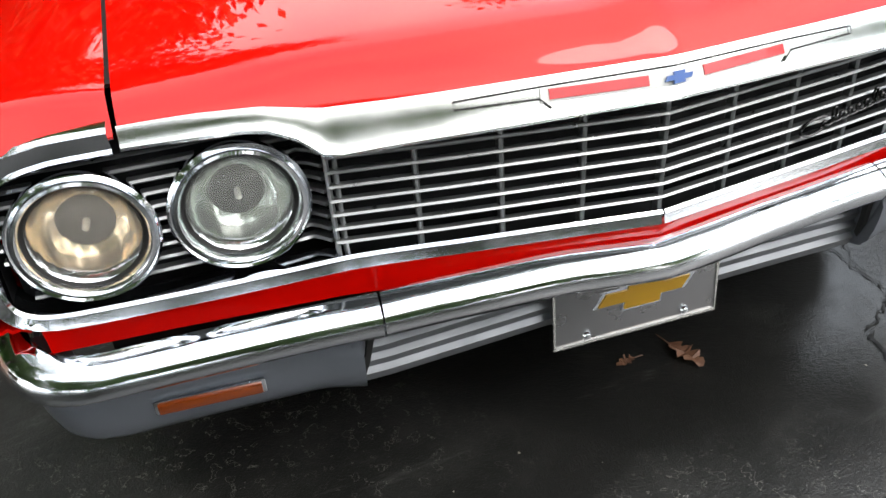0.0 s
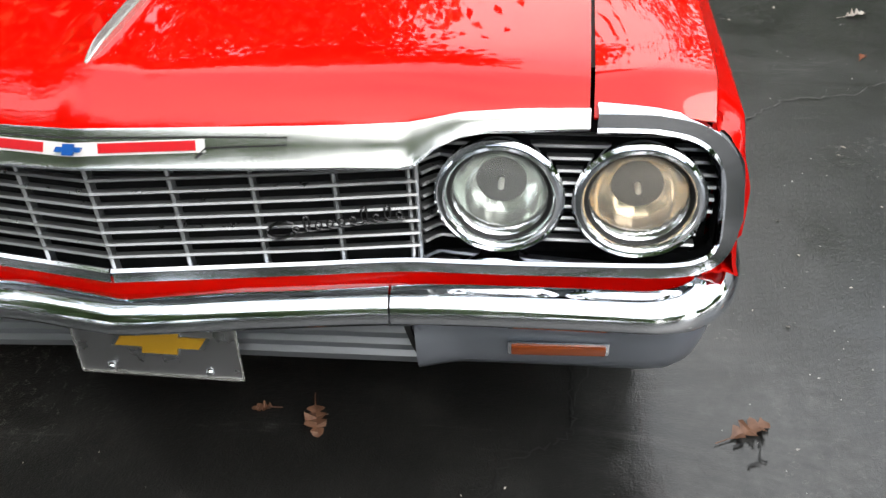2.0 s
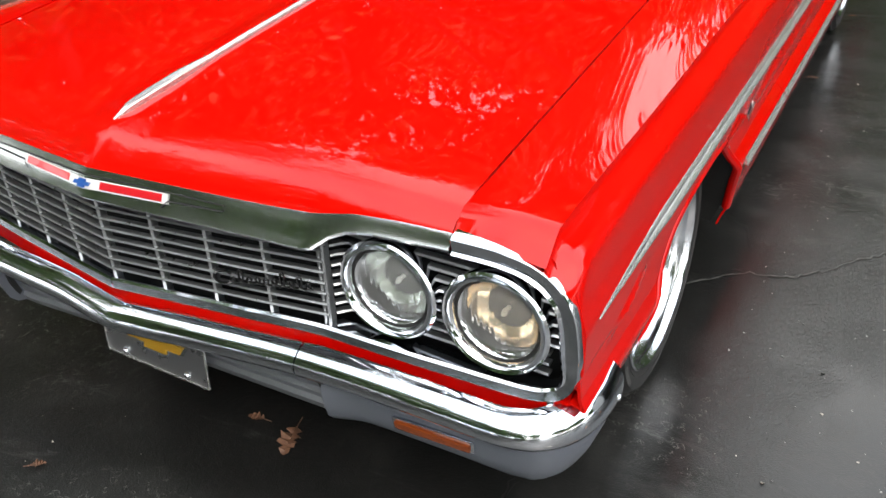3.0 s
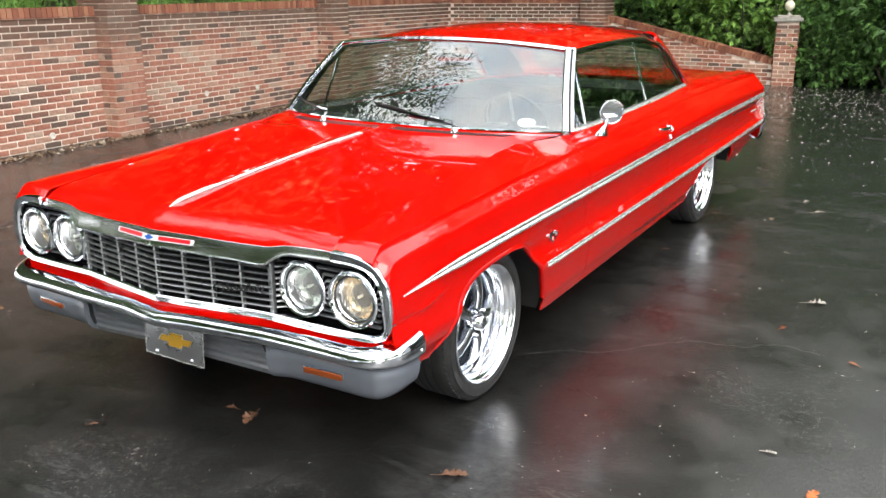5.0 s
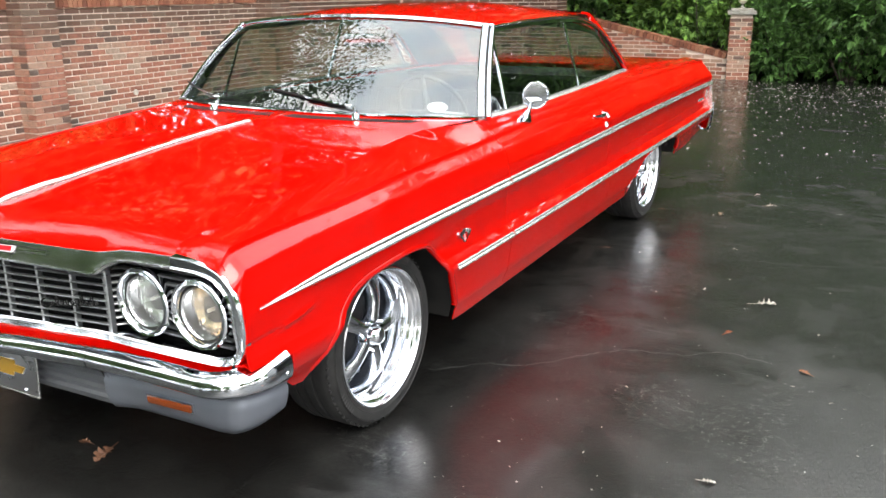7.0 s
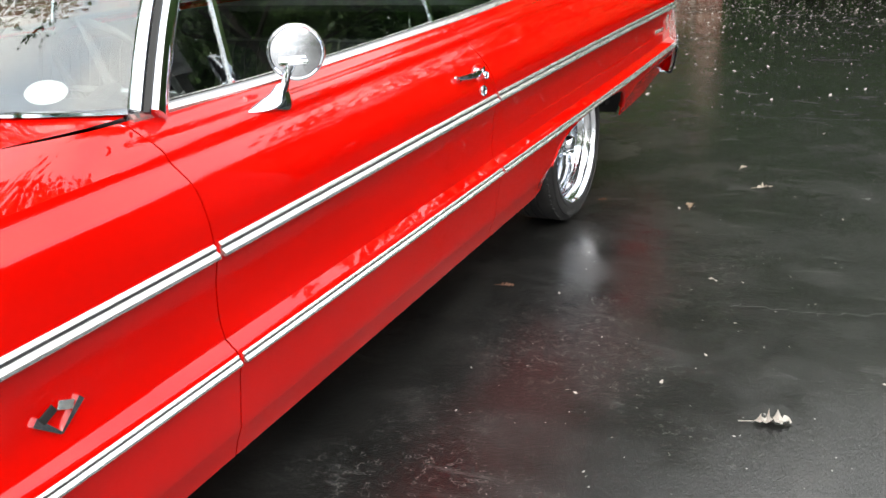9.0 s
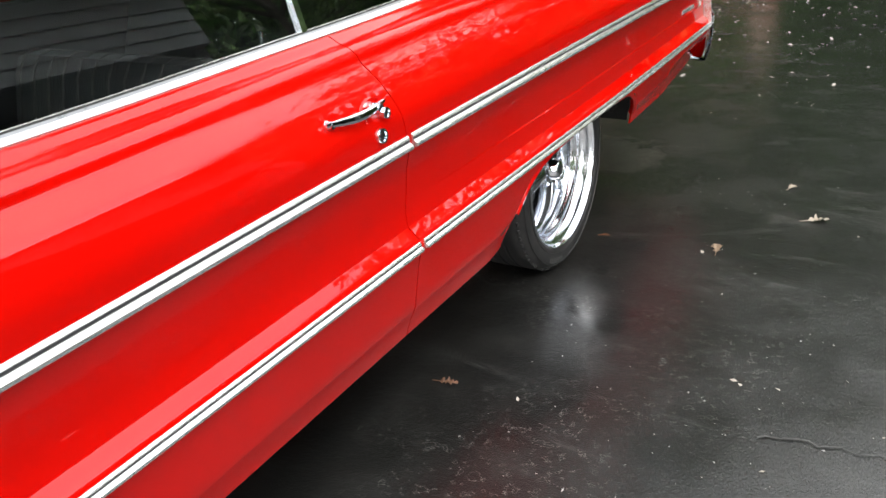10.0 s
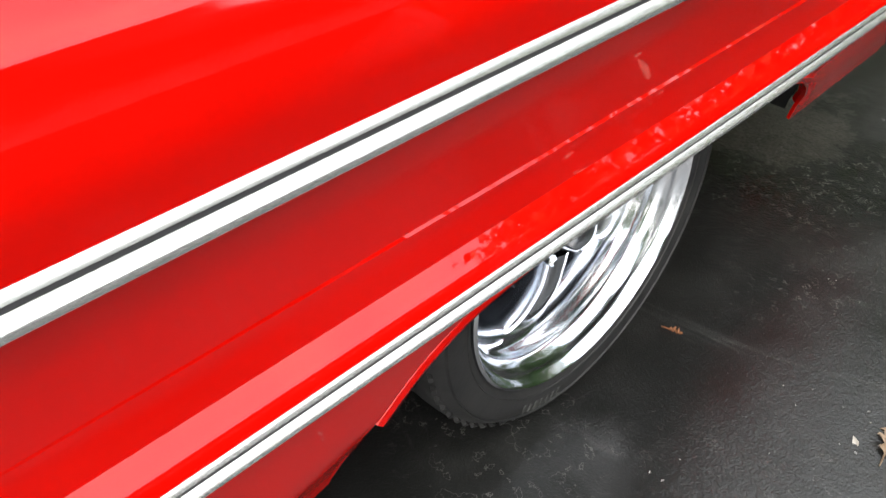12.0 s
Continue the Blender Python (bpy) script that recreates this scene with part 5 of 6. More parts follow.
# ---- mirror, handles, wipers ----
side = 1
foot = []
for s in steps(0, 1, 14):
    w, h = curve([(0, 0.001), (0.15, 0.008), (0.45, 0.016), (0.8, 0.019), (0.95, 0.014), (1, 0.002)], s), curve([(0, 0.001), (0.3, 0.006), (0.6, 0.014), (0.82, 0.032), (0.94, 0.026), (1, 0.003)], s)
    foot.append([Vector((0.903 + w * math.cos(a) * (1 - 0.35 * max(0.0, math.sin(a))), 1.983 + 0.140 * s, 0.918 - 0.55 * w * math.cos(a) + 0.006 * s + h * max(-0.4, math.sin(a)))) for a in steps(-0.4, math.pi + 0.4, 14)])
mirror = car_part("door_mirror", shaped(lambda b: grid(b, foot)), CHROME, None, "round chrome door mirror on a slender stalk")
car_part("stalk", shaped(lambda b: sweep(b, [(0.905, 2.095, 0.935), (0.908, 2.108, 0.955), (0.913, 2.120, 0.980), (0.92, 2.125, 0.995)], [(math.cos(a) * 0.010, math.sin(a) * 0.014) for a in steps(0, 2 * math.pi, 10)[:-1]], out=lambda i, p: (1, 0, 0), scale=lambda i: (1.0, 0.8, 0.65, 0.75)[i])), CHROME, mirror)
head = pose(0.925, 2.137, 1.018, 94, 0, 41)
car_part("mirror_head", shaped(lambda b: lathe(b, [(0.0, 0.0045), (0.02, 0.0043), (0.04, 0.0036), (0.055, 0.0026), (0.0575, 0.0055), (0.0615, 0.005), (0.063, 0.0), (0.059, -0.01), (0.045, -0.022), (0.02, -0.03), (0.0, -0.031)], 48, head)), CHROME, mirror)
car_part("mirror_clamp", shaped(lambda b: box(b, -0.007, 0.007, -0.032, 0.030, -0.006, 0.006, pose(0.93, 2.118, 0.998, 0, -10, -52), 0.003)), CHROME, mirror)
for side in (1, -1):
    y0, y1 = 2.815, 3.005
    grip = [(side * (side_x(y, 0.838) + 0.008 + 0.013 * math.sin(math.pi * min(1.0, (y - y0) / (y1 - y0)))), y, 0.842 - 0.006 * math.sin(math.pi * (y - y0) / (y1 - y0))) for y in steps(y0, y1, 20)]
    handle = bar("door_handle", grip, [(-0.004, -0.007), (0.003, -0.008), (0.006, -0.002), (0.004, 0.006), (-0.004, 0.008)], CHROME, None, lambda i, p: (side, 0, 0), lambda i: 0.55 + 0.45 * math.sin(math.pi * min(1, max(0.0, i / 20))), "slim chrome pull handle with a push button")
    car_part("handle_bowl", shaped(lambda b: lathe(b, [(0.0, -0.003), (0.02, -0.002), (0.031, 0.002), (0.036, 0.0035), (0.041, 0.0)], 36, pose(side * (side_x(2.97, 0.828) - 0.001), 2.97, 0.828, 0, side * 74, 0) @ Matrix.Diagonal((0.75, 1.1, 1, 1)))), PAINT, handle)
    for y, z, r in ((2.988, 0.822, 0.013), (2.970, 0.779, 0.017)):
        x = side_x(y, z)
        car_part("push_button" if z > 0.8 else "door_lock", shaped(lambda b: lathe(b, [(0.0, 0.004), (r * 0.55, 0.004), (r * 0.6, 0.0065), (r * 0.9, 0.006), (r, 0.0), (r, -0.01)], 28, pose(side * (x + (0.012 if z > 0.8 else 0)), y, z, 0, side * 86, 0))), CHROME, handle)
    car_part("handle_post", shaped(lambda b: rod(b, (side * (side_x(2.975, 0.835) - 0.005), 2.975, 0.835), (side * (side_x(2.975, 0.835) + 0.02), 2.975, 0.835), 0.012, 0.009)), CHROME, handle)
    car_part("handle_post", shaped(lambda b: rod(b, (side * (side_x(2.83, 0.838) - 0.005), 2.83, 0.838), (side * (side_x(2.83, 0.838) + 0.014), 2.83, 0.838), 0.009, 0.007)), CHROME, handle)

for x, tip in ((0.38, -0.10), (-0.42, -0.83)):
    yb, zb = glass_base(x)
    a = Vector((x, yb - 0.075, hood_z(x, 1.34) + 0.012))
    wiper = car_part("windshield_wiper", shaped(lambda b: lathe(b, [(0.0, 0.022), (0.010, 0.021), (0.016, 0.012), (0.018, -0.01)], 20, pose(*a))), CHROME, None, "chrome and black wiper parked on the glass")
    ends = [ws_point((x + (tip - x) * s) / 0.845, 0.045 + 0.10 * s) + Vector((0, -0.014, 0.012)) for s in steps(0.12, 1.0, 8)]
    bar("wiper_arm", [a + Vector((0, 0, 0.016))] + ends[:6], [(-0.005, -0.003), (0.005, -0.003), (0.004, 0.003), (-0.004, 0.003)], CHROME, wiper, lambda i, p: (0, -1, 0.3))
    blade = [ws_point((x + (tip - x) * s) / 0.845, 0.035 + 0.13 * s) + Vector((0, -0.005, 0.005)) for s in steps(0.22, 1.12, 10)]
    bar("wiper_blade", blade, [(-0.004, -0.004), (0.010, -0.003), (0.010, 0.003), (-0.004, 0.004)], SEAL, wiper, lambda i, p: (0, -0.8, 0.6))

# oval sticker on the inside of the windshield
sticker_rows = [[ws_point(0.80 + 0.050 * k * math.cos(t), 0.105 + 0.048 * k * math.sin(t)) + Vector((0, 0.008, -0.008)) for t in steps(0, 2 * math.pi, 28)[:-1]] for k in (0.02, 0.5, 1.0)]
car_part("windshield_sticker", shaped(lambda b: grid(b, sticker_rows, close_v=True)), STICKER)

# ---- interior ----
car_part("cabin_floor", shaped(lambda b: box(b, -0.82, 0.82, 1.45, 4.05, 0.31, 0.34)), VINYL)
car_part("headliner", shaped(lambda b: grid(b, [[Vector((p.x * 0.95, p.y, p.z - 0.028)) for p in row] for row in roof_rows()])), LINER)


def dash(b):
    rows = []
    for x in steps(-0.80, 0.80, 20):
        yb = glass_base(x)[0]
        rows.append([Vector((x, yb - 0.02, 0.945)), Vector((x, yb + 0.10, 0.950)), Vector((x, 1.93, 0.935)), Vector((x, 1.965, 0.90)), Vector((x, 1.93, 0.80)), Vector((x, 1.90, 0.60)), Vector((x, 1.6, 0.4))])
    grid(b, rows)


dashboard = car_part("dashboard", shaped(dash), VINYL)
car_part("firewall", shaped(lambda b: box(b, -0.80, 0.80, 1.42, 1.44, 0.3, 0.93)), DARK)
hub = Vector((0.40, 2.12, 0.93))
tilt_m = Matrix.Translation(hub) @ pose(0, 0, 0, -62, 0, 0)
wheel_rim = car_part("steering_wheel", shaped(lambda b: sweep(b, [tilt_m @ Vector((0.18 * math.cos(a), 0.18 * math.sin(a), 0.0)) for a in steps(0, 2 * math.pi, 48)[:-1]], [(math.cos(a) * 0.010, math.sin(a) * 0.008) for a in steps(0, 2 * math.pi, 8)[:-1]], out=lambda i, p: p - hub, closed=True)), IVORY, None, "thin-rimmed ivory steering wheel")
for a in (0.1, math.pi - 0.1, -math.pi / 2):
    car_part("spoke", shaped(lambda b: rod(b, tilt_m @ Vector((0, 0, -0.03)), tilt_m @ Vector((0.19 * math.cos(a), 0.19 * math.sin(a), 0)), 0.012, 0.008)), BRIGHT, wheel_rim)
car_part("steering_column", shaped(lambda b: rod(b, tilt_m @ Vector((0, 0, -0.02)), (0.40, 1.80, 0.80), 0.03, 0.03)), VINYL)
rear_view = car_part("rear_view_mirror", shaped(lambda b: box(b, -0.11, 0.11, -0.008, 0.008, -0.032, 0.032, pose(0.02, 2.12, 1.245, 8, 0, 10), 0.006)), CHROME)
car_part("mirror_stem", shaped(lambda b: rod(b, (0.02, 2.115, 1.26), (0.01, 2.07, 1.345), 0.006)), CHROME, rear_view)


def seat(name, x0, x1, y, back, h=0.93):
    s = car_part(name, shaped(lambda b: box(b, x0, x1, y, y + 0.52, 0.42, 0.60, None, 0.05)), VINYL, None, "dark vinyl seat")
    car_part("seat_back", shaped(lambda b: box(b, x0, x1, -0.075, 0.075, 0, h - 0.48, pose(0, y + 0.55, 0.5, back, 0, 0), 0.055)), VINYL, s)
    n = 6
    for i in range(1, n):
        x = x0 + (x1 - x0) * i / n
        car_part("seat_pleat", shaped(lambda b: rod(b, (x, y + 0.02, 0.602), (x, y + 0.45, 0.602), 0.006)), SEAL, s)
    lean = pose(0, y + 0.55, 0.5, back, 0, 0)
    top = h - 0.48
    hoop = [(-0.077, top * 0.25), (-0.077, top - 0.05), (-0.062, top - 0.014), (-0.035, top + 0.001), (0.035, top + 0.001), (0.062, top - 0.014), (0.077, top - 0.05), (0.077, top * 0.4)]
    for x in steps(x0 + 0.05, x1 - 0.05, 11) if y < 3 else ():
        bar("seat_piping", [lean @ Vector((x, a, c)) for a, c in hoop], [(-0.002, -0.002), (0.0015, -0.002), (0.0015, 0.002), (-0.002, 0.002)], PIPING, s, lambda i, p: (1, 0, 0))


seat("front_seat", 0.10, 0.74, 2.20, -14)
seat("front_seat", -0.74, -0.10, 2.20, -14)
seat("rear_seat", -0.68, 0.68, 3.15, -22, 0.92)
car_part("parcel_shelf", shaped(lambda b: box(b, -0.7, 0.7, 3.70, 4.28, 0.93, 0.955)), VINYL)
for side in (1, -1):
    car_part("door_panel", shaped(lambda b: box(b, min(side * 0.79, side * 0.815), max(side * 0.79, side * 0.815), 1.72, 4.15, 0.34, 0.945, None, 0.006)), VINYL)
    car_part("window_crank", shaped(lambda b: rod(b, (side * 0.78, 2.45, 0.70), (side * 0.77, 2.55, 0.66), 0.008)), BRIGHT)
car_part("lock_stem", shaped(lambda b: rod(b, (0.80, 2.86, 0.94), (0.80, 2.86, 1.0), 0.004, 0.004, 8)), CHROME)


# ---- ground and walls ----
def plain(name, bm, mat, label, category="", kind="structure", group="", **more):
    return tagged(joined(bm, name, mat, None, "", **more), label, category, group, kind)


def ground_rows(b):
    n = 40
    vs = grid(b, [[Vector((x, y, 0)) for y in [-300, -60, *steps(-16, 24, n), 60, 300]] for x in [-300, -60, *steps(-20, 20, n), 60, 300]])


plain("ground", shaped(ground_rows), ASPHALT, "wet dark asphalt driveway with pale scuffs and cracks", "driveway")

COURSE, LONG, GAP, TALL = 0.0677, 0.213, 0.014, 0.0537


def brick_mesh(l, d, h):
    def build(b):
        box(b, -l / 2, l / 2, -d / 2, d / 2, -h / 2, h / 2)
        bmesh.ops.bevel(b, geom=list(b.edges), offset=0.003, segments=1, affect="EDGES")
    bm = shaped(build)
    data = bpy.data.meshes.new("brick")
    bm.to_mesh(data)
    bm.free()
    return data


BRICK_DATA = brick_mesh(LONG - GAP, 0.10, TALL)
HALF_DATA = brick_mesh(LONG / 2 - GAP, 0.10, TALL)
for d in (BRICK_DATA, HALF_DATA):
    d.materials.append(BRICK)


def boxes_mesh(name, boxes, mat, parent, kind="stuff"):
    """Many small boxes as one mesh: each (matrix, sx, sy, sz)."""
    cs = np.array([(x, y, z) for x in (-0.5, 0.5) for y in (-0.5, 0.5) for z in (-0.5, 0.5)])
    quads = [(0, 1, 3, 2), (4, 6, 7, 5), (0, 4, 5, 1), (2, 3, 7, 6), (0, 2, 6, 4), (1, 5, 7, 3)]
    vs, fs = [], []
    for m, *size in boxes:
        k = len(vs)
        a = np.array(m)
        vs += [tuple(v) for v in (cs * size) @ a[:3, :3].T + a[:3, 3]]
        fs += [tuple(k + i for i in q) for q in quads]
    data = bpy.data.meshes.new(name)
    data.from_pydata(vs, [], fs)
    data.materials.append(mat)
    ob = new(name, data)
    ob.parent = parent
    return tagged(ob, kind=kind)


def brick_wall(name, a, b, top_a, top_b, label, near=0, face=1):
    """A wall from a to b (plan), its bricks laid in stretcher bond; the nearest ones are pieces of their own."""
    a, b = Vector((*a, 0)), Vector((*b, 0))
    way = (b - a).normalized()
    length, turn = (b - a).length, math.degrees(math.atan2(way.y, way.x))

    def top(s):
        return top_a + (top_b - top_a) * s / length

    def core(bm):
        m = pose(a.x, a.y, 0, 0, 0, turn)
        rows = [[m @ Vector((s, y, z)) for y, z in ((-0.094, -0.1), (-0.094, top(s) - 0.1), (0.094, top(s) - 0.1), (0.094, -0.1))] for s in steps(0, length, 8)]
        vs = grid(bm, rows)
        bm.faces.new(vs[0])
        bm.faces.new(vs[-1][::-1])
    wall = plain(name, shaped(core), MORTAR, label, "brick wall", smooth=False)
    rest, count = [], 0
    rnd = random.Random(name)
    m = pose(a.x, a.y, 0, 0, 0, turn)
    for row in range(int(max(top_a, top_b) / COURSE)):
        z = COURSE * (row + 0.5)
        s = -LONG / 2 * (row % 2)
        while s < length:
            mid = s + LONG / 2
            if 0.1 < mid < length - 0.05 and z + COURSE / 2 < top(mid) - 0.10:
                for f in (-1, 1):
                    at = m @ pose(mid, f * 0.05 + rnd.uniform(-0.002, 0.002), z, rnd.uniform(-0.6, 0.6), rnd.uniform(-0.4, 0.4), rnd.uniform(-0.5, 0.5))
                    if f == face and near and mid < near and count < 300:
                        o = new("brick", BRICK_DATA)
                        o.parent = wall
                        o.matrix_basis = at
                        count += 1
                    else:
                        rest.append((at, LONG - GAP, 0.10, TALL))
            s += LONG
    boxes_mesh("brick_courses", rest, BRICK_REST, wall)
    # soldier coping of bricks on edge
    cap = []
    for i in range(int(length / 0.0677)):
        s = 0.034 + i * 0.0677
        lean = math.degrees(math.atan2(top_b - top_a, length))
        cap.append((m @ pose(s, 0, top(s) - 0.05, 0, -lean, 0) @ pose(0, rnd.uniform(-0.004, 0.004), rnd.uniform(-0.004, 0.004)), 0.0577, 0.235, 0.105))
    boxes_mesh("coping_bricks", cap, COPING, wall)
    return wall


def brick_pier(name, x, y, turn, wide, tall, label, cap=True):
    m = pose(x, y, 0, 0, 0, turn)
    pier = plain(name, shaped(lambda b: box(b, -wide / 2 + 0.008, wide / 2 - 0.008, -wide / 2 + 0.008, wide / 2 - 0.008, -0.1, tall, m)), MORTAR, label, "brick pier", smooth=False)
    rest, n = [], max(2, round(wide / LONG))
    unit = wide / n
    for row in range(int(tall / COURSE)):
        z = COURSE * (row + 0.5)
        for f in range(4):
            shift = 0.5 * ((row + f) % 2)
            for k in range(n + 1):
                lo, hi = max(-wide / 2, -wide / 2 + (k - shift) * unit), min(wide / 2, -wide / 2 + (k + 1 - shift) * unit)
                if hi - lo > 0.03:
                    rest.append((m @ pose(0, 0, z, 0, 0, 90 * f) @ pose((lo + hi) / 2, -wide / 2 + 0.04, 0), hi - lo - GAP, 0.085, TALL))
    boxes_mesh("brick_courses", rest, BRICK_REST, pier)
    if cap:
        def build(b):
            box(b, -wide / 2 - 0.05, wide / 2 + 0.05, -wide / 2 - 0.05, wide / 2 + 0.05, tall, tall + 0.06, m, 0.012)
            box(b, -wide / 2, wide / 2, -wide / 2, wide / 2, tall + 0.06, tall + 0.10, m, 0.018)
        o = joined(shaped(build), "pier_cap", STONE, pier)
    return pier


WALL_LABEL = "weathered red and dark brick garden wall with a soldier coping"
brick_wall("wall_west", (-5.86, 1.2), (-6.76, 13.2), 1.45, 1.48, WALL_LABEL, near=5.6, face=-1)
brick_wall("wall_north", (-6.75, 13.3), (-4.05, 14.15), 1.46, 1.46, WALL_LABEL, face=-1)
brick_wall("wall_gate", (-3.8, 14.15), (-0.5, 13.9), 1.16, 0.43, "low brick wing wall sloping down to the gate pier", face=-1)
brick_pier("pier_west", -6.04, 4.62, 4.3, 0.46, 1.76, "brick wall pier")
brick_pier("pier_corner", -6.28, 8.86, 4.3, 0.46, 1.83, "brick wall pier")
brick_pier("pier_north", -3.92, 14.1, 0, 0.5, 1.92, "brick wall pier")
brick_pier("pier_gate", -0.385, 13.88, 12, 0.36, 1.07, "brick gate pier with a stone cap")


# ---- planting ----
def leaf_cloud(name, spots, mat, parent, size, rnd, shape=0.45, droop=0.3):
    """Leaves as small folded blades, each at a spot with a direction to grow in."""
    vs, fs = [], []
    for at, out in spots:
        d = (out + Vector((rnd.gauss(0, 0.45), rnd.gauss(0, 0.45), rnd.gauss(0, 0.4) - droop * 0.2))).normalized()
        w = d.cross(Vector((rnd.uniform(-1, 1), rnd.uniform(-1, 1), rnd.uniform(0.2, 1)))).normalized()
        up = w.cross(d)
        l = size * rnd.uniform(0.65, 1.3)
        k = len(vs)
        vs += [tuple(at), tuple(at + d * l * 0.45 + w * l * shape * 0.5 + up * l * 0.05), tuple(at + d * l * 0.95 - up * l * 0.10), tuple(at + d * l * 0.45 - w * l * shape * 0.5 + up * l * 0.05)]
        fs.append((k, k + 1, k + 2, k + 3))
    data = bpy.data.meshes.new(name)
    data.from_pydata(vs, [], fs)
    data.materials.append(mat)
    ob = new(name, data)
    ob.parent = parent
    return ob


def shrub(name, x, y, z, rx, ry, rz, n, size, mat, label, seed, group="", shape=0.42):
    rnd = random.Random(seed)
    ob = tagged(new(name), label, "shrub", group)
    ob.matrix_basis = pose(x, y, z)
    lumps = [(Vector((rnd.uniform(-0.7, 0.7) * rx, rnd.uniform(-0.7, 0.7) * ry, rnd.uniform(0.25, 0.85) * rz)), rnd.uniform(0.28, 0.5)) for _ in range(16)]
    spots = []
    while len(spots) < n:
        c, r = rnd.choice(lumps)
        d = Vector((rnd.gauss(0, 1), rnd.gauss(0, 1), rnd.gauss(0.25, 1))).normalized()
        hub = c + Vector((d.x * rx, d.y * ry, d.z * rz)) * r * rnd.uniform(0.75, 1.05)
        if hub.z < 0.02:
            continue
        # a whorl of leaves at each twig end
        for _ in range(6):
            spots.append((hub, d))
    leaf_cloud("foliage", spots, mat, ob, size, rnd, shape)
    stems = bmesh.new()
    for c, r in lumps:
        rod(stems, (c.x * 0.2, c.y * 0.2, 0), c, 0.02, 0.008, 6)
    tagged(joined(stems, "branch_frame", BARK, ob), kind="stuff")
    return ob


GREEN = "dense evergreen shrub with dark glossy leaves"
for i, (x, y, w, h) in enumerate(((0.9, 14.9, 1.3, 2.0), (2.4, 14.3, 1.5, 2.3), (4.0, 13.8, 1.6, 2.6), (5.8, 13.2, 1.6, 2.4), (1.7, 16.2, 1.8, 3.4), (3.8, 15.8, 2.0, 3.8), (6.2, 15.2, 2.0, 3.6))):
    shrub("shrub", x, y, 0, w, w, h, 12000, 0.15, HEDGE_LEAF, GREEN, 20 + i, "shrubs by the gate")
for i in range(8):
    shrub("shrub", 0.35 + 0.95 * i, 14.35 - 0.13 * i, 0, 0.85, 0.7, 1.25, 6000, 0.12, HEDGE_LEAF, "low dense evergreen shrub at the drive's edge", 90 + i, "shrubs by the gate")
for i, (x, y, w, h) in enumerate(((-1.3, 15.3, 1.1, 1.7), (-2.6, 15.6, 1.2, 2.2), (-0.6, 16.6, 1.5, 3.0), (-2.4, 17.2, 1.8, 3.4), (-4.2, 15.8, 1.3, 2.3), (-5.6, 15.0, 1.2, 2.2), (-5.2, 17.0, 1.7, 3.8), (-3.6, 16.6, 1.6, 3.4), (-7.4, 15.6, 1.7, 3.8), (-7.0, 18.0, 2.0, 4.4))):
    shrub("shrub", x, y, 0, w, w, h, 7000, 0.14, HEDGE_LEAF if i > 1 else FERN_LEAF, GREEN if i > 1 else "bright green spreading shrub above the wall", 40 + i, "shrubs behind the wall")
for i in range(7):
    y = 3.2 + i * 1.55
    shrub("shrub", -7.75 - 0.08 * (y - 4.5), y, 1.1, 0.75, 0.9, 1.0 + 0.2 * (i % 3), 4200, 0.12, FERN_LEAF if i % 3 else HEDGE_LEAF, "leafy green shrub on the bank behind the wall", 60 + i, "shrubs behind the wall")


for i in range(8):
    shrub("shrub", -9.2 - 0.06 * i, 0.2 + 2.1 * i, 1.3, 1.3, 1.5, 3.2 + 0.3 * (i % 3), 7000, 0.2, HEDGE_LEAF, "tall dark evergreen shrub under the trees", 110 + i, "shrubs behind the wall")


for i, (x, y, h) in enumerate(((9.5, 16.5, 6.0), (12.0, 16.0, 6.4), (14.5, 15.0, 6.4), (17.0, 14.5, 6.6), (19.0, 12.5, 7.0), (20.0, 4.0, 5.5), (18.0, -1.5, 5.2), (17.5, -5.0, 5.0), (17.0, -9.0, 5.0), (7.6, 17.5, 4.6), (4.5, 18.5, 4.6), (1.0, 18.5, 4.8), (-2.5, 19.0, 5.0), (-5.5, 17.0, 4.8), (-8.0, 15.8, 5.0), (-10.0, 14.0, 5.0), (-8.0, -8.0, 4.0), (-4.5, -11.5, 4.0), (-0.5, -14.5, 3.6), (4.0, -15.0, 3.6), (8.5, -14.0, 3.8))):
    shrub("shrub", x, y, 0, 2.4, 2.2, h, 6000, 0.3, HEDGE_LEAF, "tall dark evergreen screen shrub beyond the drive", 140 + i, "screen shrubs round the drive")


def bank(b):
    grid(b, [[Vector((-6.10 - 0.075 * (y - 4.5) - d, y, h)) for d, h in ((0.0, 0.3), (0.05, 1.18), (0.6, 1.22), (3.0, 1.6), (12.0, 2.2), (60, 2.4))] for y in steps(0.0, 16.0, 10)])


# added dark slope that stops bright sky showing through under the shrubs
def backing_rows(b):
    grid(b, [[Vector((x, y, h)) for y, h in ((15.3, -0.05), (15.9, 0.7), (17.0, 1.6), (19.5, 2.4), (40.0, 3.0))] for x in steps(-5.0, 24.0, 12)])


plain("soil_bank_north", shaped(backing_rows), SOIL, "dark soil backing added behind the shrubs to block low gaps", "bank")
plain("soil_bank", shaped(bank), SOIL, "planted soil bank held by the brick wall", "bank")


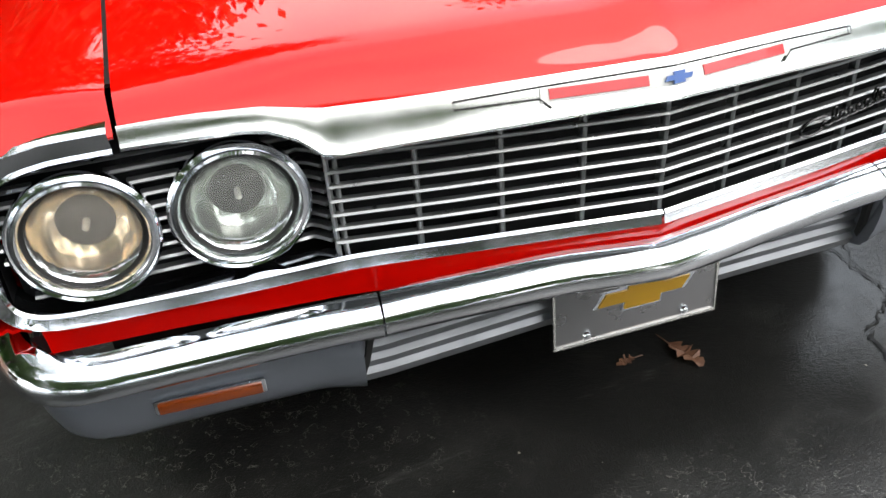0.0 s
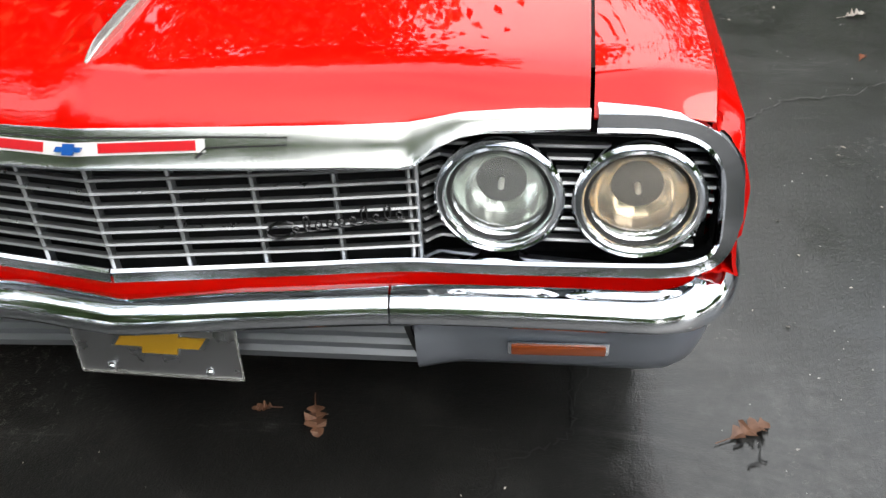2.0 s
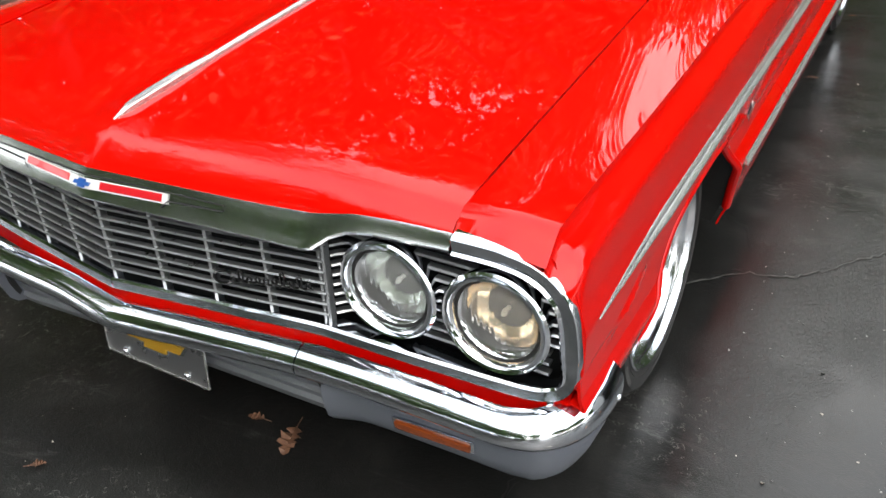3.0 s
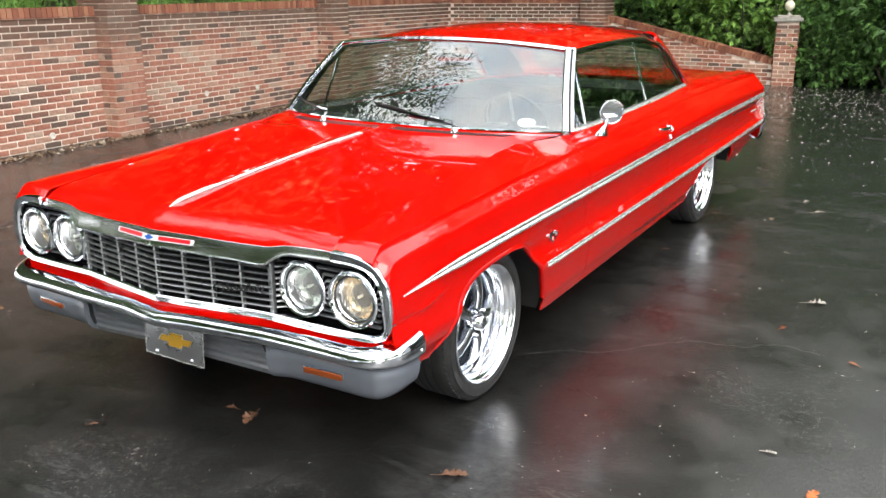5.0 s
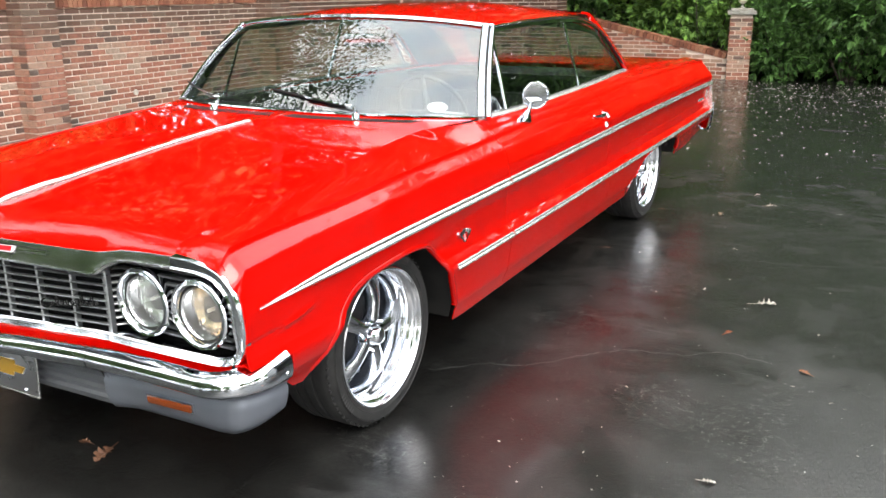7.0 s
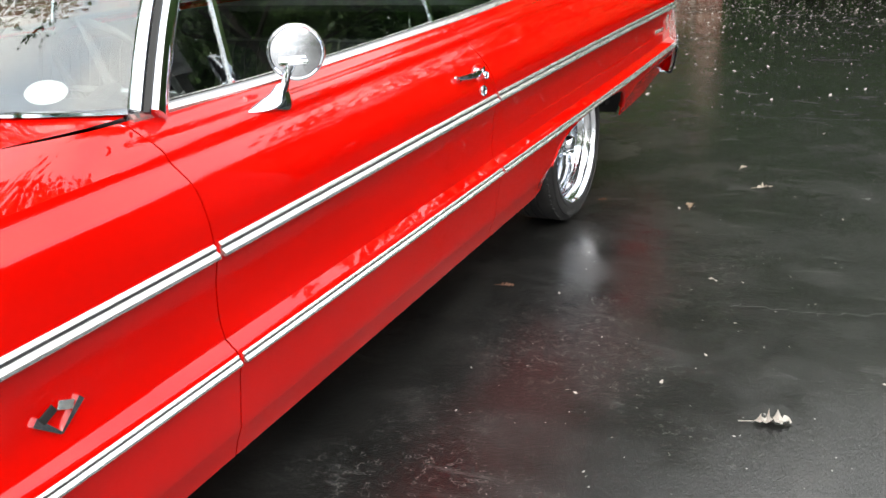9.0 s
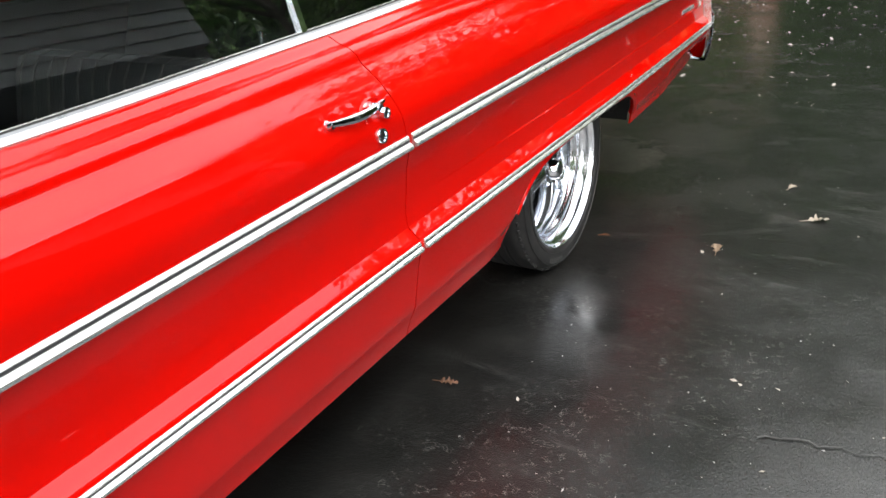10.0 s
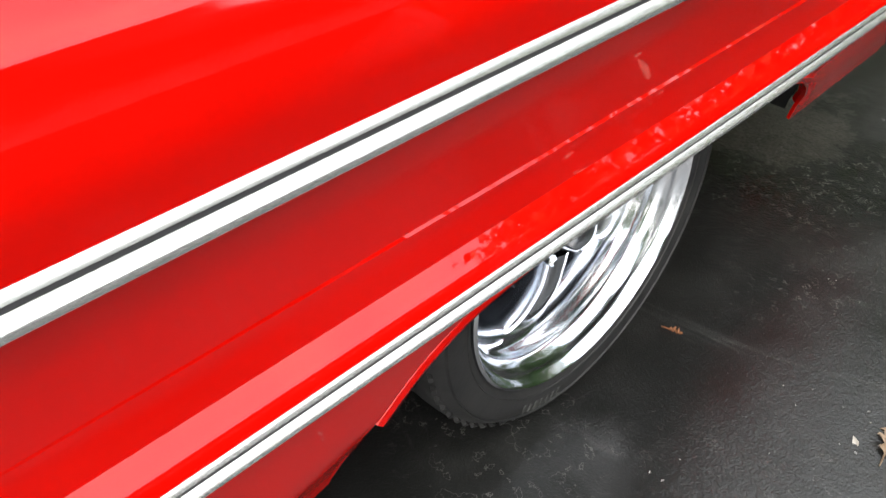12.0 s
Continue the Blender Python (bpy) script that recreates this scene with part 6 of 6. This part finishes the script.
def grass_clump(x, y, z, n, size, seed):
    rnd = random.Random(seed)
    vs, fs = [], []
    for _ in range(n):
        a, lean = rnd.uniform(0, 2 * math.pi), rnd.uniform(0.25, 1.0)
        d = Vector((math.cos(a), math.sin(a), 0))
        w = Vector((-d.y, d.x, 0)) * rnd.uniform(0.003, 0.006)
        p = Vector((rnd.gauss(0, 0.04), rnd.gauss(0, 0.04), 0))
        l = size * rnd.uniform(0.7, 1.2)
        k = len(vs)
        pts = [p + d * (l * lean * s * s * 0.8) + Vector((0, 0, l * (s - 0.55 * lean * s * s))) for s in (0, 0.35, 0.7, 1.0)]
        for i, q in enumerate(pts):
            ww = w * (1 - 0.85 * i / 3)
            vs += [tuple(q - ww), tuple(q + ww)]
        fs += [(k + 2 * i, k + 2 * i + 1, k + 2 * i + 3, k + 2 * i + 2) for i in range(3)]
    data = bpy.data.meshes.new("grass_clump")
    data.from_pydata(vs, [], fs)
    data.materials.append(BLADE)
    ob = tagged(new("grass_clump", data), "arching clump of bright green strap-leaved grass", "ornamental grass", "grass clumps behind the wall")
    ob.matrix_basis = pose(x, y, z)


for i in range(26):
    rnd = random.Random(i)
    y = 2.4 + i * 0.27
    grass_clump(-6.34 - 0.075 * (y - 4.5) - rnd.uniform(0, 0.25), y, 1.19, 170, 0.40 + rnd.uniform(-0.06, 0.1), 300 + i)


def tree(name, x, y, z, tall, wide, n, size, seed, label, low=0.35, lean=(0.0, 0.0)):
    rnd = random.Random(seed)
    ob = tagged(new(name), label, "tree", "trees round the driveway")
    ob.matrix_basis = pose(x, y, z)
    wood = bmesh.new()
    spine = [Vector((0, 0, 0))]
    for i in range(6):
        spine.append(spine[-1] + Vector((rnd.gauss(0, 0.12), rnd.gauss(0, 0.12), tall * 0.14)))
    for i, (a, b) in enumerate(zip(spine, spine[1:])):
        rod(wood, a, b, 0.028 * tall * (1 - i * 0.13) * 0.6, 0.028 * tall * (1 - (i + 1) * 0.13) * 0.6, 9)
    tips = []
    for i in range(16):
        root = spine[2 + i % 5]
        a = i * 2.4 + rnd.uniform(-0.4, 0.4)
        reach = wide * rnd.uniform(0.5, 1.0)
        tip = root + Vector((math.cos(a) * reach + lean[0], math.sin(a) * reach + lean[1], tall * rnd.uniform(0.02, 0.2)))
        mid = root.lerp(tip, 0.5) + Vector((0, 0, 0.04 * tall))
        rod(wood, root, mid, 0.006 * tall, 0.004 * tall, 6)
        rod(wood, mid, tip, 0.004 * tall, 0.0015 * tall, 6)
        tips += [mid.lerp(tip, rnd.uniform(0.2, 1.0)) + Vector((rnd.gauss(0, 0.3), rnd.gauss(0, 0.3), rnd.gauss(0, 0.3))) for _ in range(3)]
    tips += [spine[-1] + Vector((lean[0] + rnd.gauss(0, wide * 0.3), rnd.gauss(0, wide * 0.3), rnd.uniform(-0.05, 0.12) * tall)) for _ in range(14)]
    joined(wood, "trunk", BARK, ob)
    spots = []
    while len(spots) < n:
        c = rnd.choice(tips)
        d = Vector((rnd.gauss(0, 1), rnd.gauss(0, 1), rnd.gauss(0, 0.7)))
        hub = c + d * wide * 0.115
        if hub.z > tall * low * 0.7:
            for _ in range(4):
                spots.append((hub + Vector((rnd.gauss(0, size), rnd.gauss(0, size), rnd.gauss(0, size))), d.normalized()))
    leaf_cloud("crown", spots, TREE_LEAF, ob, size, rnd, 0.6)


BROAD = "tall broadleaf tree with a dense green crown"
WOODS = ((-4.2, 17.2, 12.5, 4.4), (-0.8, 19.0, 11.5, 4.2), (3.0, 20.5, 8.4, 4.0), (-6.0, 19.0, 13.5, 4.8), (-10.5, 17.0, 12.0, 4.6), (-11.0, 11.5, 10.5, 4.4), (-10.4, 6.5, 9.5, 4.2), (-11.0, 1.5, 9.5, 4.0), (-13.0, -4.0, 10.0, 4.4), (-15.0, 14.0, 13.0, 5.0), (-15.5, 7.5, 12.0, 5.0), (1.0, 25.5, 10.5, 5.0), (-6.0, 25.0, 14.0, 5.4), (8.0, 26.0, 8.0, 4.6), (12.5, 20.0, 8.0, 4.2), (-9.5, -10.0, 13.0, 5.0), (-4.0, -16.0, 13.0, 5.0), (-7.0, -9.0, 10.0, 4.2), (-1.5, -14.5, 8.5, 3.8))
for i, (x, y, h, w) in enumerate(WOODS):
    tree("tree", x, y, 1.2 if x < -7 and y > 0 else 0.0, h, w, 11000, 0.34, 500 + i, BROAD, 0.2)
for i, (x, y, h, w) in enumerate(((15.5, 15.5, 8.6, 4.0), (19.5, 7.0, 8.0, 3.8), (19.0, -1.0, 6.0, 3.6), (17.0, -9.0, 6.0, 3.6), (-11.0, -17.0, 14.0, 5.0), (10.0, -17.0, 8.0, 4.4), (3.0, -18.0, 8.5, 4.4))):
    tree("tree", x, y, 0.0, h, w, 9000, 0.32, 600 + i, BROAD, 0.2)
tree("tree", -8.7, 5.2, 1.2, 9.6, 3.6, 8000, 0.195, 641, "tall tree with open leafy branches behind the wall", 0.5)
tree("tree", -8.3, 2.2, 1.2, 11.0, 4.0, 9000, 0.195, 640, "tall tree leaning open leafy branches over the drive", 0.55)

# unseen canopy, added to darken the sky's reflection in asphalt and hood
tree("tree", -7.4, 10.2, 1.2, 11.5, 3.2, 10000, 0.32, 642, "unseen leaning tree added to block sky reflected in hood and drive", 0.85, (5.0, -0.6))
tree("tree", 7.4, 20.0, 0.0, 11.5, 4.4, 4200, 0.3, 643, "tall thin-crowned tree with open sky between its branches", 0.3)
tree("tree", 9.0, 12.8, 0.0, 8.2, 2.6, 6500, 0.22, 645, "broadleaf tree beside the clapboard house", 0.2)
tree("tree", 10.2, 18.6, 0.0, 13.5, 4.6, 4800, 0.3, 644, "tall thin-crowned tree with open sky between its branches", 0.3)

# grey clapboard house across the drive, its upper storey over a deep carport
house = tagged(new("house"), "grey clapboard house with a carport across the driveway", "house")
house.matrix_basis = pose(7.2, 7.0, 0)
joined(shaped(lambda b: box(b, 0, 6, -3.6, 2.2, 3.72, 5.0)), "wall", SIDING, house, smooth=False)
boxes_mesh("clapboards", [(pose(-0.015, -0.7, 3.80 + 0.17 * k, 0, 6, 0), 0.02, 5.84, 0.172) for k in range(7)], SIDING, house)
joined(shaped(lambda b: box(b, 5.6, 6, -3.6, 2.2, 0, 3.70)), "carport_wall", SIDING, house, smooth=False)
for y in (-3.6, 2.0):
    joined(shaped(lambda b: box(b, 0.1, 5.6, y, y + 0.2, 0, 3.70)), "carport_wall", SIDING, house, smooth=False)


def gable(b, y0, y1, eave, ridge):
    grid(b, [[Vector((x, y, z)) for x, z in ((-0.5, eave), (2.7, ridge), (6.5, eave))] for y in (y0, y1)])


solid(joined(shaped(lambda b: gable(b, -3.8, 2.4, 4.95, 5.7)), "roof", SHINGLE, house, smooth=False), 0.12)


# ---- gate lamp ----
lamp_post = tagged(new("gate_lamp"), "small globe lamp on the gate pier's cap", "lamp")
lamp_post.matrix_basis = pose(-0.385, 13.88, 1.17)
joined(shaped(lambda b: lathe(b, [(0.0, 0.0), (0.045, 0.0), (0.045, 0.015), (0.02, 0.03), (0.016, 0.06), (0.03, 0.075)], 20)), "lamp_base", STONE, lamp_post)
joined(shaped(lambda b: lathe(b, [(0.03, 0.075), (0.065, 0.10), (0.082, 0.145), (0.075, 0.19), (0.045, 0.225), (0.03, 0.24)], 28)), "lamp_globe", LAMP_GLASS, lamp_post)
joined(shaped(lambda b: lathe(b, [(0.035, 0.24), (0.05, 0.25), (0.04, 0.29), (0.012, 0.33), (0.012, 0.36), (0.0, 0.37)], 20)), "lamp_top", STONE, lamp_post)


# ---- fallen leaves, litter, cracks ----
def oak_leaf(x, y, turn, size, seed, mat=DEAD_LEAF, label="curled brown fallen oak leaf on the asphalt"):
    rnd = random.Random(seed)
    outline = [(0.0, 0.0), (0.08, 0.05), (0.16, 0.15), (0.22, 0.19), (0.27, 0.13), (0.31, 0.09), (0.37, 0.20), (0.45, 0.29), (0.50, 0.24), (0.54, 0.11), (0.60, 0.20), (0.68, 0.27), (0.73, 0.18), (0.77, 0.09), (0.86, 0.15), (0.94, 0.10), (1.0, 0.0)]

    def build(b):
        mid = [b.verts.new((size * u, 0, size * 0.05 * math.sin(3 * u) + 0.004)) for u, v in outline]
        for f in (1, -1):
            edge = [mid[0]] + [b.verts.new((size * (u + rnd.uniform(-0.03, 0.03)), f * size * v * rnd.uniform(0.8, 1.15), 0.004 + size * abs(v) * rnd.uniform(0.1, 0.9))) for u, v in outline[1:-1]] + [mid[-1]]
            for i in range(len(mid) - 1):
                vs = [mid[i], mid[i + 1], edge[i + 1], edge[i]]
                vs = [v for k, v in enumerate(vs) if v not in vs[:k]]
                b.faces.new(vs if f > 0 else vs[::-1])
        rod(b, (-0.35 * size, 0.02 * size, 0.004), (0.02 * size, 0, 0.005), 0.0012, 0.0015, 5)
    ob = joined(shaped(build), "fallen_leaf", mat)
    ob.matrix_basis = pose(x, y, 0.001, 0, 0, turn)
    tagged(ob, label, "leaf", "fallen leaves")


for i, (x, y, turn, size) in enumerate(((0.118, 0.232, 190, 0.05), (0.205, 0.250, -72, 0.10), (1.628, 0.27, 40, 0.075), (1.70, 0.27, 120, 0.05), (2.19, 0.72, 80, 0.075), (1.865, 2.67, 20, 0.10), (1.817, 2.215, 60, 0.05), (2.20, 1.94, 150, 0.05), (0.892, 3.255, 10, 0.055), (1.58, 4.74, 30, 0.08), (1.352, 4.342, 100, 0.075), (1.077, 0.234, 30, 0.10), (2.0, 0.97, 10, 0.045), (1.46, 5.05, 70, 0.05), (-0.286, -0.16, 40, 0.04), (0.94, 4.34, 15, 0.03), (1.20, -0.085, 70, 0.05), (-1.81, 0.41, 20, 0.05))):
    mat, look_of = (ORANGE_LEAF, "orange fallen leaf lying on the asphalt") if i in (2, 3, 4) else (BROWN_LEAF, "curled brown fallen oak leaf on the asphalt") if i in (0, 1, 8, 11, 14) else (PALE_LEAF, "pale bleached fallen leaf on the asphalt") if i in (5, 12, 16) else (DEAD_LEAF, "dry tan fallen leaf on the asphalt")
    oak_leaf(x, y, turn, size, 900 + i, mat, look_of)


def litter(name, spots, label, mat=LITTER):
    rnd = random.Random(name)
    vs, fs = [], []
    for x, y, z, size in spots:
        m = pose(x, y, z + size * 0.12, rnd.uniform(-35, 35), rnd.uniform(-35, 35), rnd.uniform(0, 360))
        k = len(vs)
        vs += [tuple(m @ Vector(p)) for p in ((-size, 0, 0), (0, -size * 0.45, size * 0.1), (size, 0, 0), (0, size * 0.45, size * 0.12))]
        fs.append((k, k + 1, k + 2, k + 3))
    data = bpy.data.meshes.new(name)
    data.from_pydata(vs, [], fs)
    data.materials.append(mat)
    tagged(new(name, data), label, "leaf litter", kind="stuff")


rnd = random.Random(7)
spots = []
for _ in range(2600):
    y = rnd.uniform(2.0, 13.0)
    spots.append((-5.72 - 0.075 * (y - 3.0) + abs(rnd.gauss(0, 0.10)), y, abs(rnd.gauss(0, 0.012)), rnd.uniform(0.012, 0.035)))
litter("wall_litter", spots, "drift of brown leaves along the wall's foot")
spots = []
for _ in range(5200):
    x, y = rnd.uniform(-4.5, 9.0), 13.6 - abs(rnd.gauss(0, 2.9))
    if y > 6.0:
        spots.append((x, y - 0.1 * max(0, x), 0, rnd.uniform(0.006, 0.024)))
for _ in range(700):
    spots.append((rnd.uniform(1.1, 9.0), rnd.uniform(-1.0, 11.0), 0, rnd.uniform(0.003, 0.012)))
for _ in range(160):
    spots.append((rnd.uniform(-1.6, 1.6), rnd.uniform(-1.5, 0.1), 0, rnd.uniform(0.002, 0.006)))
litter("driveway_litter", spots, "scattered pale leaf bits and specks on the asphalt", PALE_LEAF)
spots = []
for _ in range(4600):
    spots.append((1.05 + abs(rnd.gauss(0, 2.2)), rnd.uniform(-1.5, 11.0), 0, rnd.uniform(0.001, 0.0042) * rnd.choice((1, 1, 1, 1.6))))
for _ in range(300):
    spots.append((rnd.uniform(-5.4, 1.0), rnd.uniform(-2.5, 0.0), 0, rnd.uniform(0.0015, 0.005)))
litter("petal_specks", spots, "tiny pale petals and grit scattered on the asphalt", SPECK)


def crack(name, pts, wide, mat, label, seed):
    rnd = random.Random(seed)
    fine = []
    for a, b in zip(pts, pts[1:]):
        for s in steps(0, 1, 8)[:-1]:
            fine.append((a[0] + (b[0] - a[0]) * s + rnd.gauss(0, 0.006), a[1] + (b[1] - a[1]) * s + rnd.gauss(0, 0.006)))
    rows = []
    for i, (x, y) in enumerate(fine):
        nx, ny = fine[min(i + 1, len(fine) - 1)][0] - fine[max(i - 1, 0)][0], fine[min(i + 1, len(fine) - 1)][1] - fine[max(i - 1, 0)][1]
        l = math.hypot(nx, ny) or 1
        w = wide * rnd.uniform(0.3, 1.3)
        rows.append([Vector((x - ny / l * w, y + nx / l * w, 0.004)), Vector((x + ny / l * w, y - nx / l * w, 0.004))])
    plain(name, shaped(lambda b: grid(b, rows)), mat, label, "crack", smooth=False)


DARK_CRACK, PALE_CRACK = "thin dark crack in the asphalt", "pale mineral-edged crack in the asphalt"
crack("asphalt_crack", [(0.80, 0.50), (0.75, 0.433), (0.757, 0.30), (0.758, 0.221), (0.699, 0.171), (0.636, 0.13), (0.601, 0.054), (0.602, -0.06), (0.56, -0.2)], 0.003, TAR, DARK_CRACK, 1)
crack("asphalt_crack", [(0.795, 0.433), (0.763, 0.30)], 0.002, TAR, DARK_CRACK, 2)
crack("asphalt_crack", [(1.084, 0.203), (1.10, 0.26), (1.132, 0.287), (1.141, 0.204), (1.095, 0.163)], 0.003, TAR, DARK_CRACK, 3)
crack("asphalt_crack", [(0.87, 1.804), (0.97, 1.723), (1.03, 1.585)], 0.003, TAR, DARK_CRACK, 4)
crack("asphalt_crack", [(0.846, 1.297), (1.02, 1.446), (1.181, 1.503), (1.347, 1.715), (1.461, 1.838), (1.712, 1.902), (1.868, 2.024), (2.051, 1.976)], 0.003, PALE, PALE_CRACK, 5)
crack("asphalt_crack", [(1.69, 3.375), (1.867, 3.40), (2.017, 3.42), (2.15, 3.48), (2.347, 3.553), (2.9, 3.7)], 0.003, PALE, PALE_CRACK, 6)


# ---- small pale round spots on the wall, built as rings ----
PALE_SPOT = material("pale_wall_spot", (0.62, 0.58, 0.52), 0.6)
for y, z in ((3.65, 0.13), (4.91, 0.335), (6.07, 0.33), (7.10, 0.31)):
    vent = tagged(new("wall_spot"), "small pale round spot on the brick wall", "wall vent", "vents in the wall")
    vent.matrix_basis = pose(-5.754 - 0.075 * (y - 1.2), y, z, 0, 90, 0)
    joined(shaped(lambda b: lathe(b, [(0.016, 0.0), (0.020, 0.006), (0.030, 0.009), (0.036, 0.005), (0.037, -0.02)], 24)), "spot_ring", PALE_SPOT, vent)
    joined(shaped(lambda b: lathe(b, [(0.0, -0.002), (0.018, -0.002)], 16)), "spot_centre", PALE_SPOT, vent)
